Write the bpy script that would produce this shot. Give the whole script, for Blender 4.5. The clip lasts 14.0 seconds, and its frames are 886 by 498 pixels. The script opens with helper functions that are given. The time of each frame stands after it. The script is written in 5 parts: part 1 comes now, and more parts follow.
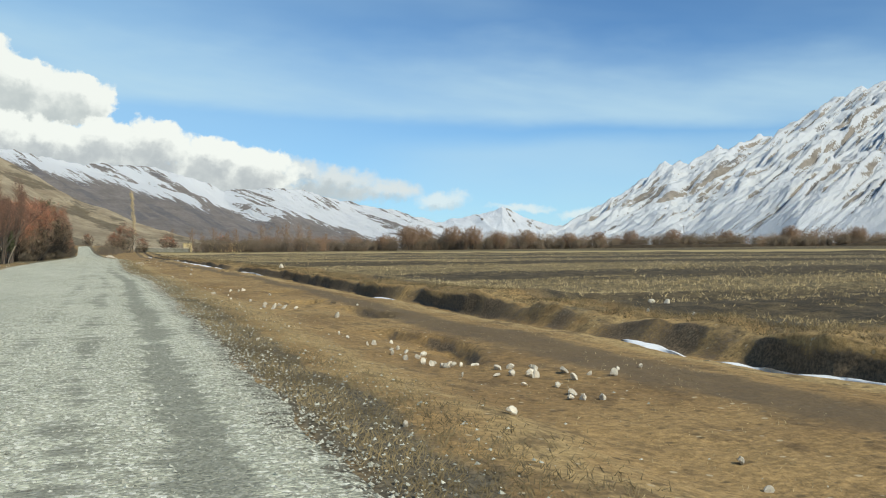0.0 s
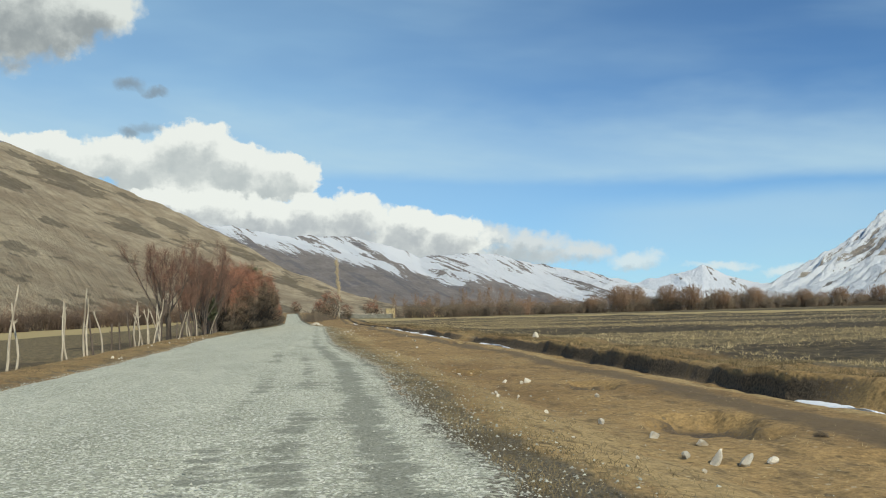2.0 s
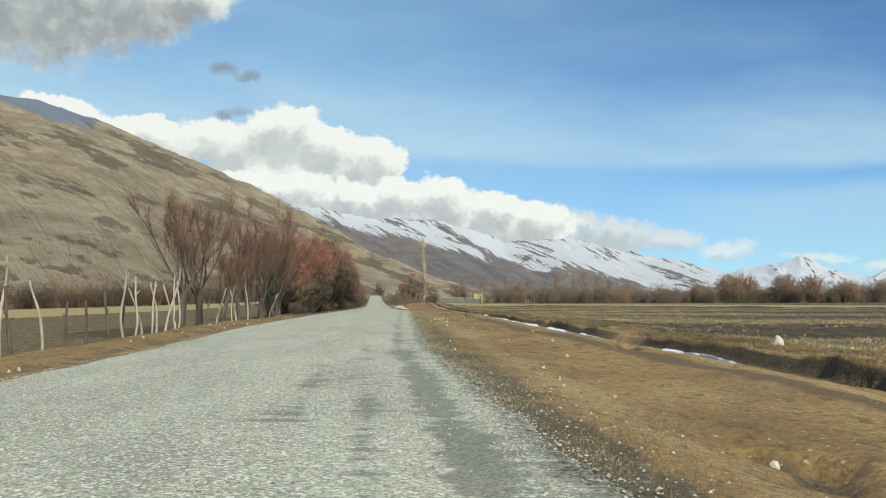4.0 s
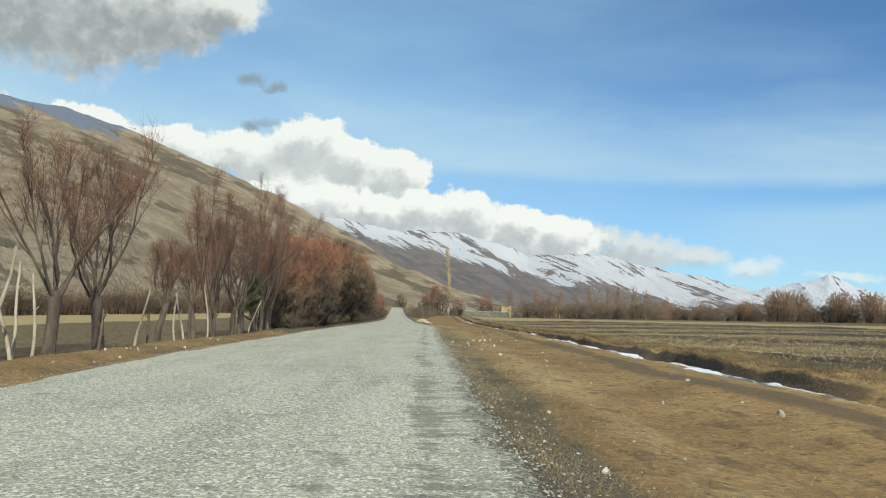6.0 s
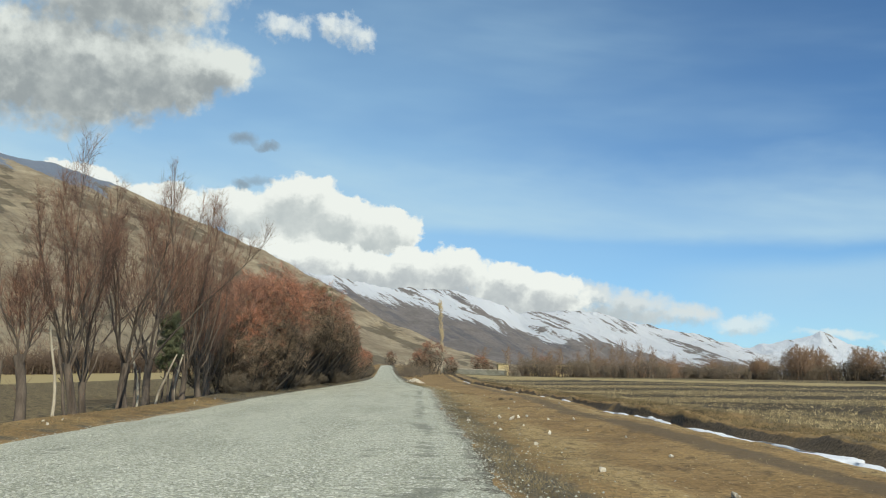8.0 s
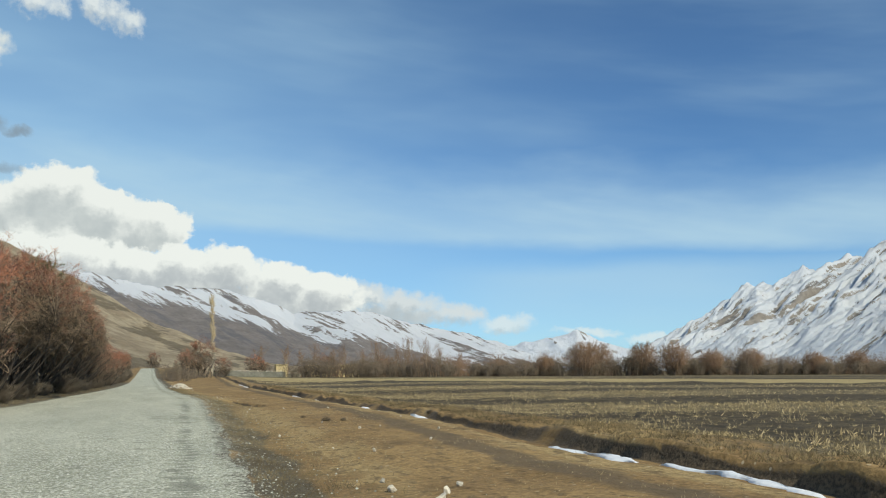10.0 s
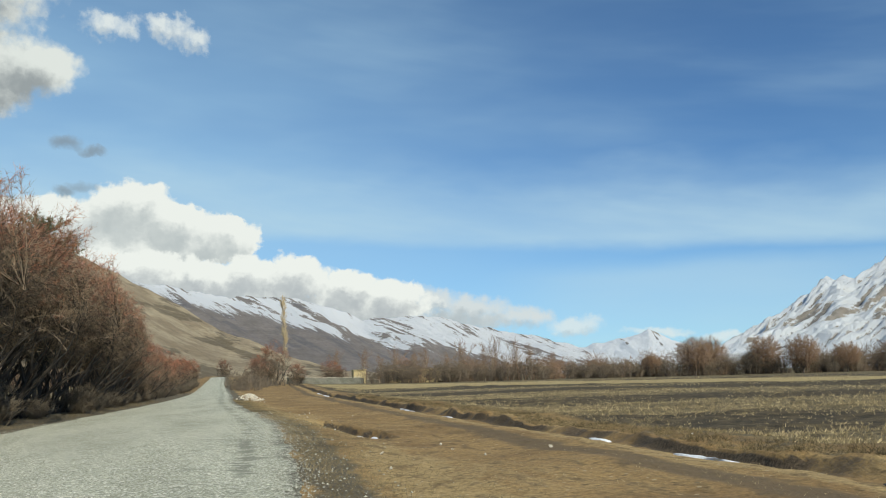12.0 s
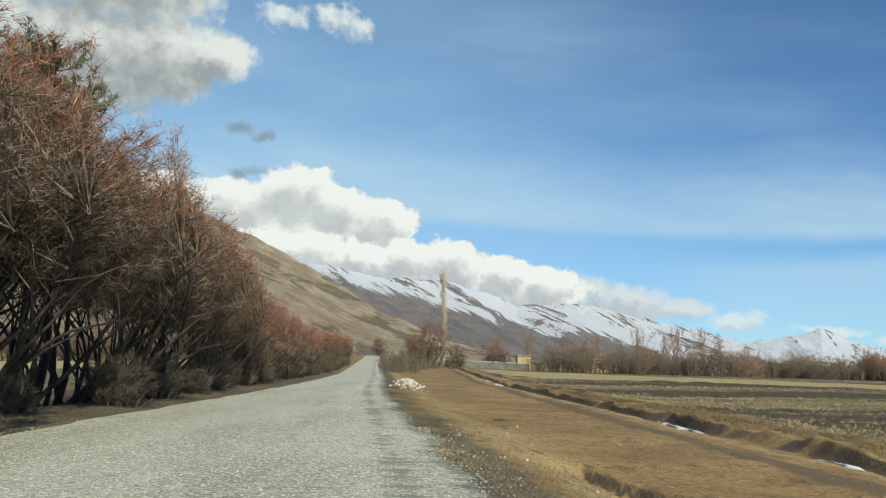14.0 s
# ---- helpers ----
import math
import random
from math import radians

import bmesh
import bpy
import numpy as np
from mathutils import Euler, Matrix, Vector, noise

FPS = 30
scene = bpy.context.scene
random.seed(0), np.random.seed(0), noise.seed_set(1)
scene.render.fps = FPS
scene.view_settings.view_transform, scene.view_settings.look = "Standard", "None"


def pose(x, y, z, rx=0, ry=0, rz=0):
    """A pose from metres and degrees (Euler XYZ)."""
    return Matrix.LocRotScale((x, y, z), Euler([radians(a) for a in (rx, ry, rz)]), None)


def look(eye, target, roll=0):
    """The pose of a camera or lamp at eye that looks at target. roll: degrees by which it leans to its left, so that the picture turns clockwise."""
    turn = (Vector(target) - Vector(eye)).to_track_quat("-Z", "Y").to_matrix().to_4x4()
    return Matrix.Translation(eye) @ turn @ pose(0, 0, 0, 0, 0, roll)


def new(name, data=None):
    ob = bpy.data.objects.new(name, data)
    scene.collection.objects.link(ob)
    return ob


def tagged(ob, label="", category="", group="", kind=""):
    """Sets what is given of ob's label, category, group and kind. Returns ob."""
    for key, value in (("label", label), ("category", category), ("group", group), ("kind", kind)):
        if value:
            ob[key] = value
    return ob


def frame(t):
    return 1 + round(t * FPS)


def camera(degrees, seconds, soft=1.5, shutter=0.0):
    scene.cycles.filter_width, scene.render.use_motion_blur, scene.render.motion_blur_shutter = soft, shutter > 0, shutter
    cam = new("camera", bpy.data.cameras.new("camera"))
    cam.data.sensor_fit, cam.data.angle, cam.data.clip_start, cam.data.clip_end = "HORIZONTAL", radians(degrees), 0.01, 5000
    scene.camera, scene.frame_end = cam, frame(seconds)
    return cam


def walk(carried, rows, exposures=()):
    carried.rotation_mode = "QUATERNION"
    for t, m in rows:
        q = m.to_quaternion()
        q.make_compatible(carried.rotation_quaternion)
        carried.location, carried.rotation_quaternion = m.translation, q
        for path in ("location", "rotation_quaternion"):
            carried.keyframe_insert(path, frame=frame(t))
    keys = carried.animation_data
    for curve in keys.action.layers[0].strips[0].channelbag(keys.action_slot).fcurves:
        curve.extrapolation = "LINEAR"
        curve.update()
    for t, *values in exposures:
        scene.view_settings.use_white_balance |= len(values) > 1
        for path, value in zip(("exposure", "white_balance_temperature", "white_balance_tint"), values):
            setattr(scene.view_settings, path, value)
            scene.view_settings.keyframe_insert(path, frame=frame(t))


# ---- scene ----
cam = camera(54.7, 14.0, soft=1.1)
# seconds, place, tilt, lean and turn; x to the right of the road's line, y along it
PATH = [
    (0.0, 0.074, 0.000, 1.538, 89.842, 0.652, -21.212),
    (0.5, 0.006, 4.494, 1.553, 90.835, 0.703, -17.768),
    (1.0, -0.000, 9.050, 1.554, 91.085, 1.503, -13.793),
    (1.5, 0.054, 13.662, 1.543, 92.653, 1.344, -10.864),
    (2.0, 0.107, 18.354, 1.543, 94.316, 1.686, -8.347),
    (2.5, 0.169, 23.045, 1.548, 94.676, 0.929, -4.651),
    (3.0, 0.278, 27.905, 1.546, 94.094, 0.383, -3.224),
    (3.2, 0.306, 29.847, 1.547, 93.761, 0.608, -3.096),
    (5.3, -0.141, 51.408, 1.555, 93.297, -1.000, -1.805),
    (5.5, -0.093, 53.157, 1.560, 93.321, -0.951, -1.570),
    (6.0, -0.037, 57.552, 1.574, 94.256, -0.794, -1.310),
    (6.5, -0.018, 61.922, 1.581, 95.475, -0.872, -1.340),
    (7.0, -0.046, 66.374, 1.582, 96.187, -1.111, -0.857),
    (7.5, -0.158, 71.017, 1.599, 97.436, -1.578, -0.825),
    (8.0, -0.284, 75.552, 1.636, 98.096, -0.677, -1.932),
    (8.5, -0.389, 80.074, 1.689, 98.002, 0.311, -6.601),
    (9.0, -0.462, 84.718, 1.729, 98.245, 0.694, -11.652),
    (9.2, -0.432, 86.562, 1.729, 98.460, 0.535, -12.876),
    (11.3, 0.225, 110.390, 1.610, 97.341, 0.937, -20.109),
    (11.5, 0.239, 112.873, 1.600, 97.549, 1.006, -18.675),
    (12.0, 0.320, 119.062, 1.586, 98.496, 1.533, -12.338),
    (12.5, 0.314, 125.100, 1.586, 98.352, 1.066, -6.458),
    (13.0, 0.172, 131.117, 1.604, 98.367, -0.507, -3.541),
    (13.5, 0.043, 137.009, 1.625, 98.264, -1.253, -2.680),
    (14.0, -0.044, 142.917, 1.657, 97.595, -1.391, -2.319),
]
walk(cam, [(t, pose(*p)) for t, *p in PATH], [(t, stops, 7400, 1) for t, stops in ((0.0, 0.14), (1.0, 0.1), (2.0, 0.03), (3.0, 0.08), (5.3, 0.14), (6.0, 0.14), (7.0, 0.02), (8.0, 0.07), (9.0, 0.06), (11.5, 0.03), (12.5, 0.08), (13.0, 0.1), (14.0, 0.08))])

# ---- sky, clouds and sun ----
SUN_AZ, SUN_EL = 162.0, 40.0     # degrees clockwise from the road's direction, and above the ground
world = bpy.data.worlds.new("world")
scene.world = world
world.use_nodes = True


class Nodes:
    """A small helper to write node trees as sums."""

    def __init__(self, tree):
        self.tree, self.n = tree, tree.nodes
        self.n.clear()

    def node(self, kind, **values):
        nd = self.n.new(kind)
        for key, value in values.items():
            setattr(nd, key, value)
        return nd

    def put(self, socket, value):
        if isinstance(value, bpy.types.NodeSocket):
            self.tree.links.new(value, socket)
        elif value is not None:
            socket.default_value = value

    def math(self, op, a, b=None, c=None, clamp=False):
        nd = self.node("ShaderNodeMath", operation=op, use_clamp=clamp)
        for k, v in enumerate((a, b, c)):
            self.put(nd.inputs[k], v)
        return nd.outputs[0]

    def ramp(self, x, lo, hi, a=0.0, b=1.0, smooth=True):
        nd = self.node("ShaderNodeMapRange", interpolation_type="SMOOTHSTEP" if smooth else "LINEAR")
        for k, v in enumerate((x, lo, hi, a, b)):
            self.put(nd.inputs[k], v)
        return nd.outputs[0]

    def xyz(self, v):
        nd = self.node("ShaderNodeSeparateXYZ")
        self.put(nd.inputs[0], v)
        return nd.outputs

    def vec(self, x, y, z=0.0):
        nd = self.node("ShaderNodeCombineXYZ")
        for k, v in enumerate((x, y, z)):
            self.put(nd.inputs[k], v)
        return nd.outputs[0]

    def vmath(self, op, a, b=None):
        nd = self.node("ShaderNodeVectorMath", operation=op)
        self.put(nd.inputs[0], a)
        if b is not None:
            self.put(nd.inputs[1] if op != "SCALE" else nd.inputs["Scale"], b)
        return nd.outputs[0]

    def noise(self, v, scale, detail=4.0, rough=0.55, colour=False, lac=2.0):
        nd = self.node("ShaderNodeTexNoise")
        self.put(nd.inputs["Vector"], v)
        self.put(nd.inputs["Scale"], scale)
        nd.inputs["Detail"].default_value, nd.inputs["Roughness"].default_value = detail, rough
        nd.inputs["Lacunarity"].default_value = lac
        return nd.outputs["Color" if colour else "Fac"]

    def voronoi(self, v, scale, feature="F1", out="Distance"):
        nd = self.node("ShaderNodeTexVoronoi", feature=feature)
        self.put(nd.inputs["Vector"], v)
        nd.inputs["Scale"].default_value = scale
        return nd.outputs[out]

    def mix(self, f, a, b, blend="MIX"):
        nd = self.node("ShaderNodeMix", data_type="RGBA", blend_type=blend)
        self.put(nd.inputs[0], f)
        for k, v in ((6, a), (7, b)):
            self.put(nd.inputs[k], (*v, 1.0) if isinstance(v, tuple) and len(v) == 3 else v)
        return nd.outputs[2]


def cloud_group(name, heaps, rough=1.0):
    """Thickness of a bank of heaped clouds towards a direction given as (turn, height) in degrees."""
    tree = bpy.data.node_groups.new(name, "ShaderNodeTree")
    tree.interface.new_socket("Vector", in_out="INPUT", socket_type="NodeSocketVector")
    tree.interface.new_socket("Thickness", in_out="OUTPUT", socket_type="NodeSocketFloat")
    k = Nodes(tree)
    inp = k.node("NodeGroupInput").outputs[0]
    warp = k.vmath("SCALE", k.vmath("SUBTRACT", k.noise(inp, 0.6, 6.0, 0.62, True), (0.5, 0.5, 0.5)), 1.9 * rough)
    moved = k.vmath("ADD", inp, warp)
    x, y, _ = k.xyz(moved)
    total = None
    for a, e, w, h in heaps:
        dx = k.math("DIVIDE", k.math("SUBTRACT", x, a), w)
        dy = k.math("DIVIDE", k.math("SUBTRACT", y, e), h)
        d = k.math("SUBTRACT", 1.0, k.math("ADD", k.math("MULTIPLY", dx, dx), k.math("MULTIPLY", dy, dy)))
        total = d if total is None else k.math("SMOOTH_MAX", total, d, 0.3)
    puff = k.math("MULTIPLY", k.math("SUBTRACT", 0.5, k.voronoi(moved, 0.75)), 0.45)
    puff2 = k.math("MULTIPLY", k.math("SUBTRACT", 0.5, k.voronoi(moved, 1.9)), 0.16)
    fine = k.math("MULTIPLY", k.math("SUBTRACT", k.noise(inp, 1.3, 6.0, 0.62), 0.5), 0.7 * rough)
    out = k.node("NodeGroupOutput")
    k.put(out.inputs[0], k.math("ADD", k.math("ADD", total, puff), k.math("ADD", puff2, fine)))
    return tree


# banks of clouds, the farther first: turn, height, half width and half height of each heap in degrees,
# how thick a heap counts as closed, white and grey, and how far light reaches in
BANKS = (
    ("clouds_right", ((21.2, 3.1, 2.0, 0.8), (26.5, 2.5, 2.6, 0.45), (30.5, 2.0, 2.0, 0.4)), 1.0, (0.70, 0.78, 0.90), (0.52, 0.60, 0.72), 0.75, 1.0, (0.3, 0.8, 0)),
    ("clouds_tail", ((11.2, 4.9, 3.0, 1.15), (14.4, 4.5, 3.2, 1.05), (17.6, 4.0, 2.5, 0.85), (13.5, 3.7, 7.5, 1.0)), 1.0, (0.64, 0.70, 0.81), (0.44, 0.50, 0.60), 0.95, 1.0, (0.3, 0.9, 0)),
    ("clouds_upper", ((-34, 12.5, 8, 2.0), (-22, 11.4, 3.2, 1.1), (-17, 10.6, 4.0, 1.2), (-12, 10.1, 4.0, 1.5), (-7.6, 11.0, 3.2, 1.9), (-4.8, 10.0, 2.6, 1.5), (-2.0, 9.2, 2.6, 1.7), (-7, 8.6, 6, 1.4)),
     0.3, (0.79, 0.84, 0.93), (0.47, 0.53, 0.62), 1.0, 1.0, (0.5, 1.1, 0)),
    ("clouds_lower", ((-9, 7.4, 4.5, 1.1), (-4, 7.0, 3.6, 1.2), (-0.5, 6.9, 3.0, 1.3), (2.7, 6.8, 2.8, 1.6), (6.0, 6.0, 2.6, 1.3), (8.9, 5.3, 2.4, 1.25), 
                      (-2, 5.8, 8, 1.6), (6, 4.6, 6.5, 1.4)),
     0.38, (0.80, 0.85, 0.94), (0.43, 0.48, 0.58), 1.0, 1.0, (0.3, 1.1, 0)),
    ("clouds_high", ((-29, 18.0, 9, 4.2), (-22, 17.9, 6.4, 4.3), (-17, 18.7, 4.6, 3.1), (-13.6, 19.2, 3.0, 1.9), (-20, 24, 8, 4.5), (-40, 20, 9, 6)), 0.6, (0.72, 0.77, 0.84), (0.3, 0.335, 0.39), 0.95, 0.8, (1.0, 1.3, 0)),
    ("cloud_scrap", ((-11.6, 14.8, 1.35, 0.5), (-10.3, 14.5, 1.0, 0.35), (-10.7, 12.2, 1.15, 0.55), (-11.6, 11.9, 0.9, 0.45)), 1.5, (0.24, 0.29, 0.37), (0.2, 0.24, 0.31), 0.9, 0.75, (0.1, 0.2, 0)),
    ("clouds_small", ((-9.4, 22.2, 2.1, 1.25), (-5.6, 22.2, 1.9, 1.0), (-4.2, 21.6, 1.5, 1.0)), 1.15, (0.76, 0.82, 0.92), (0.55, 0.62, 0.73), 0.85, 1.5, (0.3, 0.8, 0)),
)


def build_sky():
    k = Nodes(world.node_tree)
    sky = k.node("ShaderNodeTexSky", sky_type="NISHITA", sun_disc=False, sun_elevation=radians(SUN_EL),
                 sun_rotation=radians(SUN_AZ), altitude=2600.0, air_density=1.0, dust_density=0.6, ozone_density=3.0)
    way = k.node("ShaderNodeTexCoord").outputs["Generated"]
    x, y, z = k.xyz(way)
    az = k.math("DEGREES", k.math("ARCTAN2", x, y))
    el = k.math("DEGREES", k.math("ARCSINE", z))
    p = k.vec(az, el)
    # thin high veils: a broad sheet with a clean lower edge, a second one lower down, both in drawn out wisps
    wave = k.math("MULTIPLY", k.math("SUBTRACT", k.noise(k.vec(k.math("MULTIPLY", az, 0.09), k.math("MULTIPLY", el, 0.25)), 1.0, 4.0, 0.55), 0.5), 3.2)
    slant = k.math("ADD", k.math("MULTIPLY", el, 0.36), k.math("MULTIPLY", az, 0.055))
    wisp = k.ramp(k.noise(k.vec(k.math("MULTIPLY", az, 0.06), slant), 0.8, 4.0, 0.5), 0.3, 0.72)
    broad = k.ramp(k.noise(k.vec(k.math("MULTIPLY", az, 0.035), k.math("MULTIPLY", el, 0.13)), 1.0, 4.0, 0.5), 0.3, 0.7)
    e1 = k.math("ADD", k.math("SUBTRACT", el, k.math("SUBTRACT", 9.3, k.math("MULTIPLY", az, 0.05))), k.math("MULTIPLY", wave, 0.55))
    sheet = k.math("MULTIPLY", k.ramp(e1, -0.4, 0.8), k.ramp(k.math("ADD", e1, wave), 7.0, 0.8))
    sheet = k.math("MULTIPLY", sheet, k.math("ADD", 0.55, k.math("MULTIPLY", wisp, 0.6)))
    low = k.math("MULTIPLY", k.ramp(k.math("ADD", el, k.math("MULTIPLY", wave, 0.4)), 7.6, 6.2), k.ramp(az, 13.0, 23.0))
    low = k.math("MULTIPLY", low, k.math("ADD", 0.5, k.math("MULTIPLY", broad, 0.5)))
    top = k.math("MULTIPLY", k.math("MULTIPLY", wisp, broad), k.ramp(el, 8.0, 14.0, 0.0, 0.26))
    veil = k.math("MAXIMUM", k.math("MAXIMUM", k.math("MULTIPLY", sheet, 0.72), k.math("MULTIPLY", low, 0.5)), top)
    haze = k.math("ADD", k.ramp(el, 15.0, 0.0, 0.03, 0.36), k.math("MULTIPLY", k.ramp(az, 34.0, -18.0, 0.0, 0.66), k.ramp(el, 36.0, 10.0, 0.22, 1.0)))
    haze = k.math("MULTIPLY", haze, k.math("ADD", 0.75, k.math("MULTIPLY", broad, 0.35)))
    level = k.vmath("SCALE", k.mix(1.0, sky.outputs[0], SKY_TINT, "MULTIPLY"), SKY_LEVEL)
    colour = k.mix(k.math("MINIMUM", haze, 0.8), level, VEIL)
    colour = k.mix(k.math("MINIMUM", veil, 0.8), colour, (0.45, 0.65, 0.88))
    for name, heaps, close, white, grey, most, rough, over in BANKS:
        group = cloud_group(name, heaps, rough)
        thick = []
        for shift in ((0, 0, 0), over):
            g = k.node("ShaderNodeGroup", node_tree=group)
            k.put(g.inputs[0], k.vmath("ADD", p, shift))
            thick.append(g.outputs[0])
        cover = k.math("MULTIPLY", k.ramp(thick[0], -0.05, close), most)
        shade = k.ramp(k.math("SUBTRACT", thick[1], k.math("MULTIPLY", thick[0], 0.2)), -0.1, 0.85)
        shade = k.math("MULTIPLY", shade, k.ramp(k.noise(p, 0.45, 4.0, 0.6), 0.25, 0.62, 0.7, 1.0))
        colour = k.mix(cover, colour, k.mix(shade, white, grey))
    bg = k.node("ShaderNodeBackground")
    k.put(bg.inputs[0], colour)
    bg.inputs[1].default_value = 1.0
    k.put(k.node("ShaderNodeOutputWorld").inputs[0], bg.outputs[0])


SKY_TINT, VEIL = (0.70, 1.06, 1.42), (0.36, 0.61, 0.92)
SKY_LEVEL = 0.088
build_sky()
sun = new("sun", bpy.data.lights.new("sun", "SUN"))
sun.data.energy, sun.data.angle, sun.data.color = 3.9, radians(0.5), (1.0, 0.95, 0.87)
a, e = radians(SUN_AZ), radians(SUN_EL)
sun.matrix_world = look((100 * math.sin(a) * math.cos(e), 100 * math.cos(a) * math.cos(e), 100 * math.sin(e)), (0, 0, 0))

# ---- the lie of the land ----
rng = np.random.default_rng(7)


def lattice(ix, iy, seed):
    h = (ix.astype(np.int64) * 374761393 + iy.astype(np.int64) * 668265263 + seed * 1442695041) & 0xFFFFFFFF
    h = ((h ^ (h >> 13)) * 1274126177) & 0xFFFFFFFF
    return ((h ^ (h >> 16)) & 0xFFFF) / 65535.0


def soft_noise(x, y, seed=0):
    """Value noise from 0 to 1 at scale 1."""
    x, y = np.broadcast_arrays(np.asarray(x, float), np.asarray(y, float))
    ix, iy = np.floor(x), np.floor(y)
    fx, fy = x - ix, y - iy
    fx, fy = fx * fx * fx * (fx * (fx * 6 - 15) + 10), fy * fy * fy * (fy * (fy * 6 - 15) + 10)
    a, b = lattice(ix, iy, seed), lattice(ix + 1, iy, seed)
    c, d = lattice(ix, iy + 1, seed), lattice(ix + 1, iy + 1, seed)
    return (a + (b - a) * fx) * (1 - fy) + (c + (d - c) * fx) * fy


def fbm(x, y, octaves=4, seed=0, gain=0.5):
    total, amp, norm = 0.0, 1.0, 0.0
    for k in range(octaves):
        total = total + amp * soft_noise(x * 2 ** k + 17.3 * k, y * 2 ** k - 9.1 * k, seed + k)
        norm, amp = norm + amp, amp * gain
    return total / norm - 0.5


def ridged(x, y, octaves=4, seed=0, gain=0.5):
    total, amp, norm = 0.0, 1.0, 0.0
    for k in range(octaves):
        total = total + amp * (1 - np.abs(2 * soft_noise(x * 2 ** k + 5.7 * k, y * 2 ** k + 3.3 * k, seed + k) - 1))
        norm, amp = norm + amp, amp * gain
    return total / norm


def table(*pairs):
    xs, ys = zip(*pairs)
    return lambda v: np.interp(v, xs, ys)


road_right = table((-60, 1.6), (0, 1.7), (45, 1.9), (70, 0.95), (110, 1.0), (150, 1.2), (160, 0.6), (175, -0.4), (195, -1.4), (230, -2.4), (300, -5.2), (420, -9.0))
road_left = table((-60, -7.6), (0, -7.6), (55, -8.0), (75, -8.4), (100, -9.0), (125, -9.3), (150, -8.5), (180, -7.7), (200, -7.5), (215, -7.7), (250, -8.4), (300, -9.9), (420, -13.6))
road_z = table((-60, -0.06), (60, -0.04), (86, 0.1), (112, 0.0), (145, 0.05), (250, 0.1), (380, 0.2))
verge_z = table((-60, -0.5), (0, -0.52), (52, -0.55), (78, -0.1), (105, 0.05), (130, 0.0), (155, -0.38), (250, -0.4), (380, 0.0))
ditch_x = table((-60, 11.2), (10, 11.1), (58, 11.5), (78, 9.0), (113, 8.4), (130, 9.2), (162, 10.3), (174, 10.1), (237, 10.0), (380, 12))
ditch_z = table((-60, -0.75), (48, -0.75), (57, -0.74), (64, -0.44), (72, -0.3), (80, -0.18), (95, -0.12), (112, -0.08), (125, -0.1), (142, -0.3), (160, -0.5), (250, -0.6), (380, -0.2))
crest_z = table((-60, -0.15), (20, -0.15), (54, -0.12), (60, 0.0), (72, 0.0), (80, 0.24), (88, 0.28), (94, 0.16), (103, 0.28), (120, 0.28), (130, 0.08), (142, -0.08), (160, -0.12), (250, -0.15), (380, 0.1))


# near edge of the bleached terrace before the far hedge
terrace_y = table((0, 290), (11, 277), (35, 250), (53, 222), (65, 197), (100, 120), (160, 20))


def rise(x, y):
    """The valley floor climbs a little beyond the bend."""
    return np.clip((y - 240) / 140, 0, 1.6) * 1.4 * np.clip((40 - x) / 40, 0, 1) + 1.3 * np.clip((y - 255) / 145, 0, 1.2) ** 1.2 * np.clip((5 - x) / 9, 0, 1) * np.clip((x + 60) / 40, 0, 1)


def ditch_line(y):
    return ditch_x(y) + 0.5 * fbm(y / 7.0, y * 0 + 3.3, 3, 40) + 0.3 * fbm(y / 1.1, y * 0 + 6.3, 3, 42)


# hollows washed out of the verge: x, y, length along and across, depth
HOLLOWS = ((6.9, 33.0, 1.6, 0.8, 0.35), (5.2, 49.0, 1.4, 0.5, 0.3), (3.4, 176.0, 1.0, 0.3, 0.2), (7.4, 41.0, 1.2, 0.6, 0.3), (8.6, 70.0, 1.6, 0.4, 0.3))
# gullies with one steep bank: its line (along, across), the width of the bed and the depth
GULLIES = ((table((145.0, 4.5), (146.2, 4.62), (150.5, 4.78), (153.5, 4.5), (157.3, 4.25), (161.2, 3.6)), 145.6, 161.2, 1.9, 0.44),
           (table((13.6, 6.2), (14.2, 6.35), (15.4, 6.7), (16.6, 7.08), (18.0, 7.1), (18.9, 6.75), (20.8, 6.65), (21.4, 6.4)), 13.7, 21.2, 1.7, 0.34),
           (table((23.8, 8.3), (24.6, 8.2), (26.0, 7.95), (28.3, 8.15), (29.5, 7.6)), 24.0, 29.4, 1.4, 0.3))


def gully_cut(x, y):
    """Depth of the gullies, and how much of it is bare bank."""
    cut, bare = np.zeros_like(x), np.zeros_like(x)
    for line, y0, y1, w, depth in GULLIES:
        s = x - line(y) - 0.22 * fbm(y / 0.7, y * 0 + 1.7, 3, 49)
        ends = np.clip(np.minimum(y - y0, y1 - y) / 0.9, 0, 1)
        d = depth * (0.85 + 1.3 * fbm(y / 1.1, y * 0 + 4.1, 4, 53, 0.6)) * ends
        bed = np.clip((s + w) / (w - 0.2), 0, 1)
        cut = cut + d * np.where(s < -0.16, bed ** 1.3, np.clip((0.06 - s) / 0.22, 0, 1))
        bare = bare + ends * np.clip(0.75 + 1.4 * fbm(y / 0.9, y * 0 + 2.2, 3, 57), 0, 1) * np.exp(-((s + 0.08) / 0.15) ** 2)
    return cut, bare


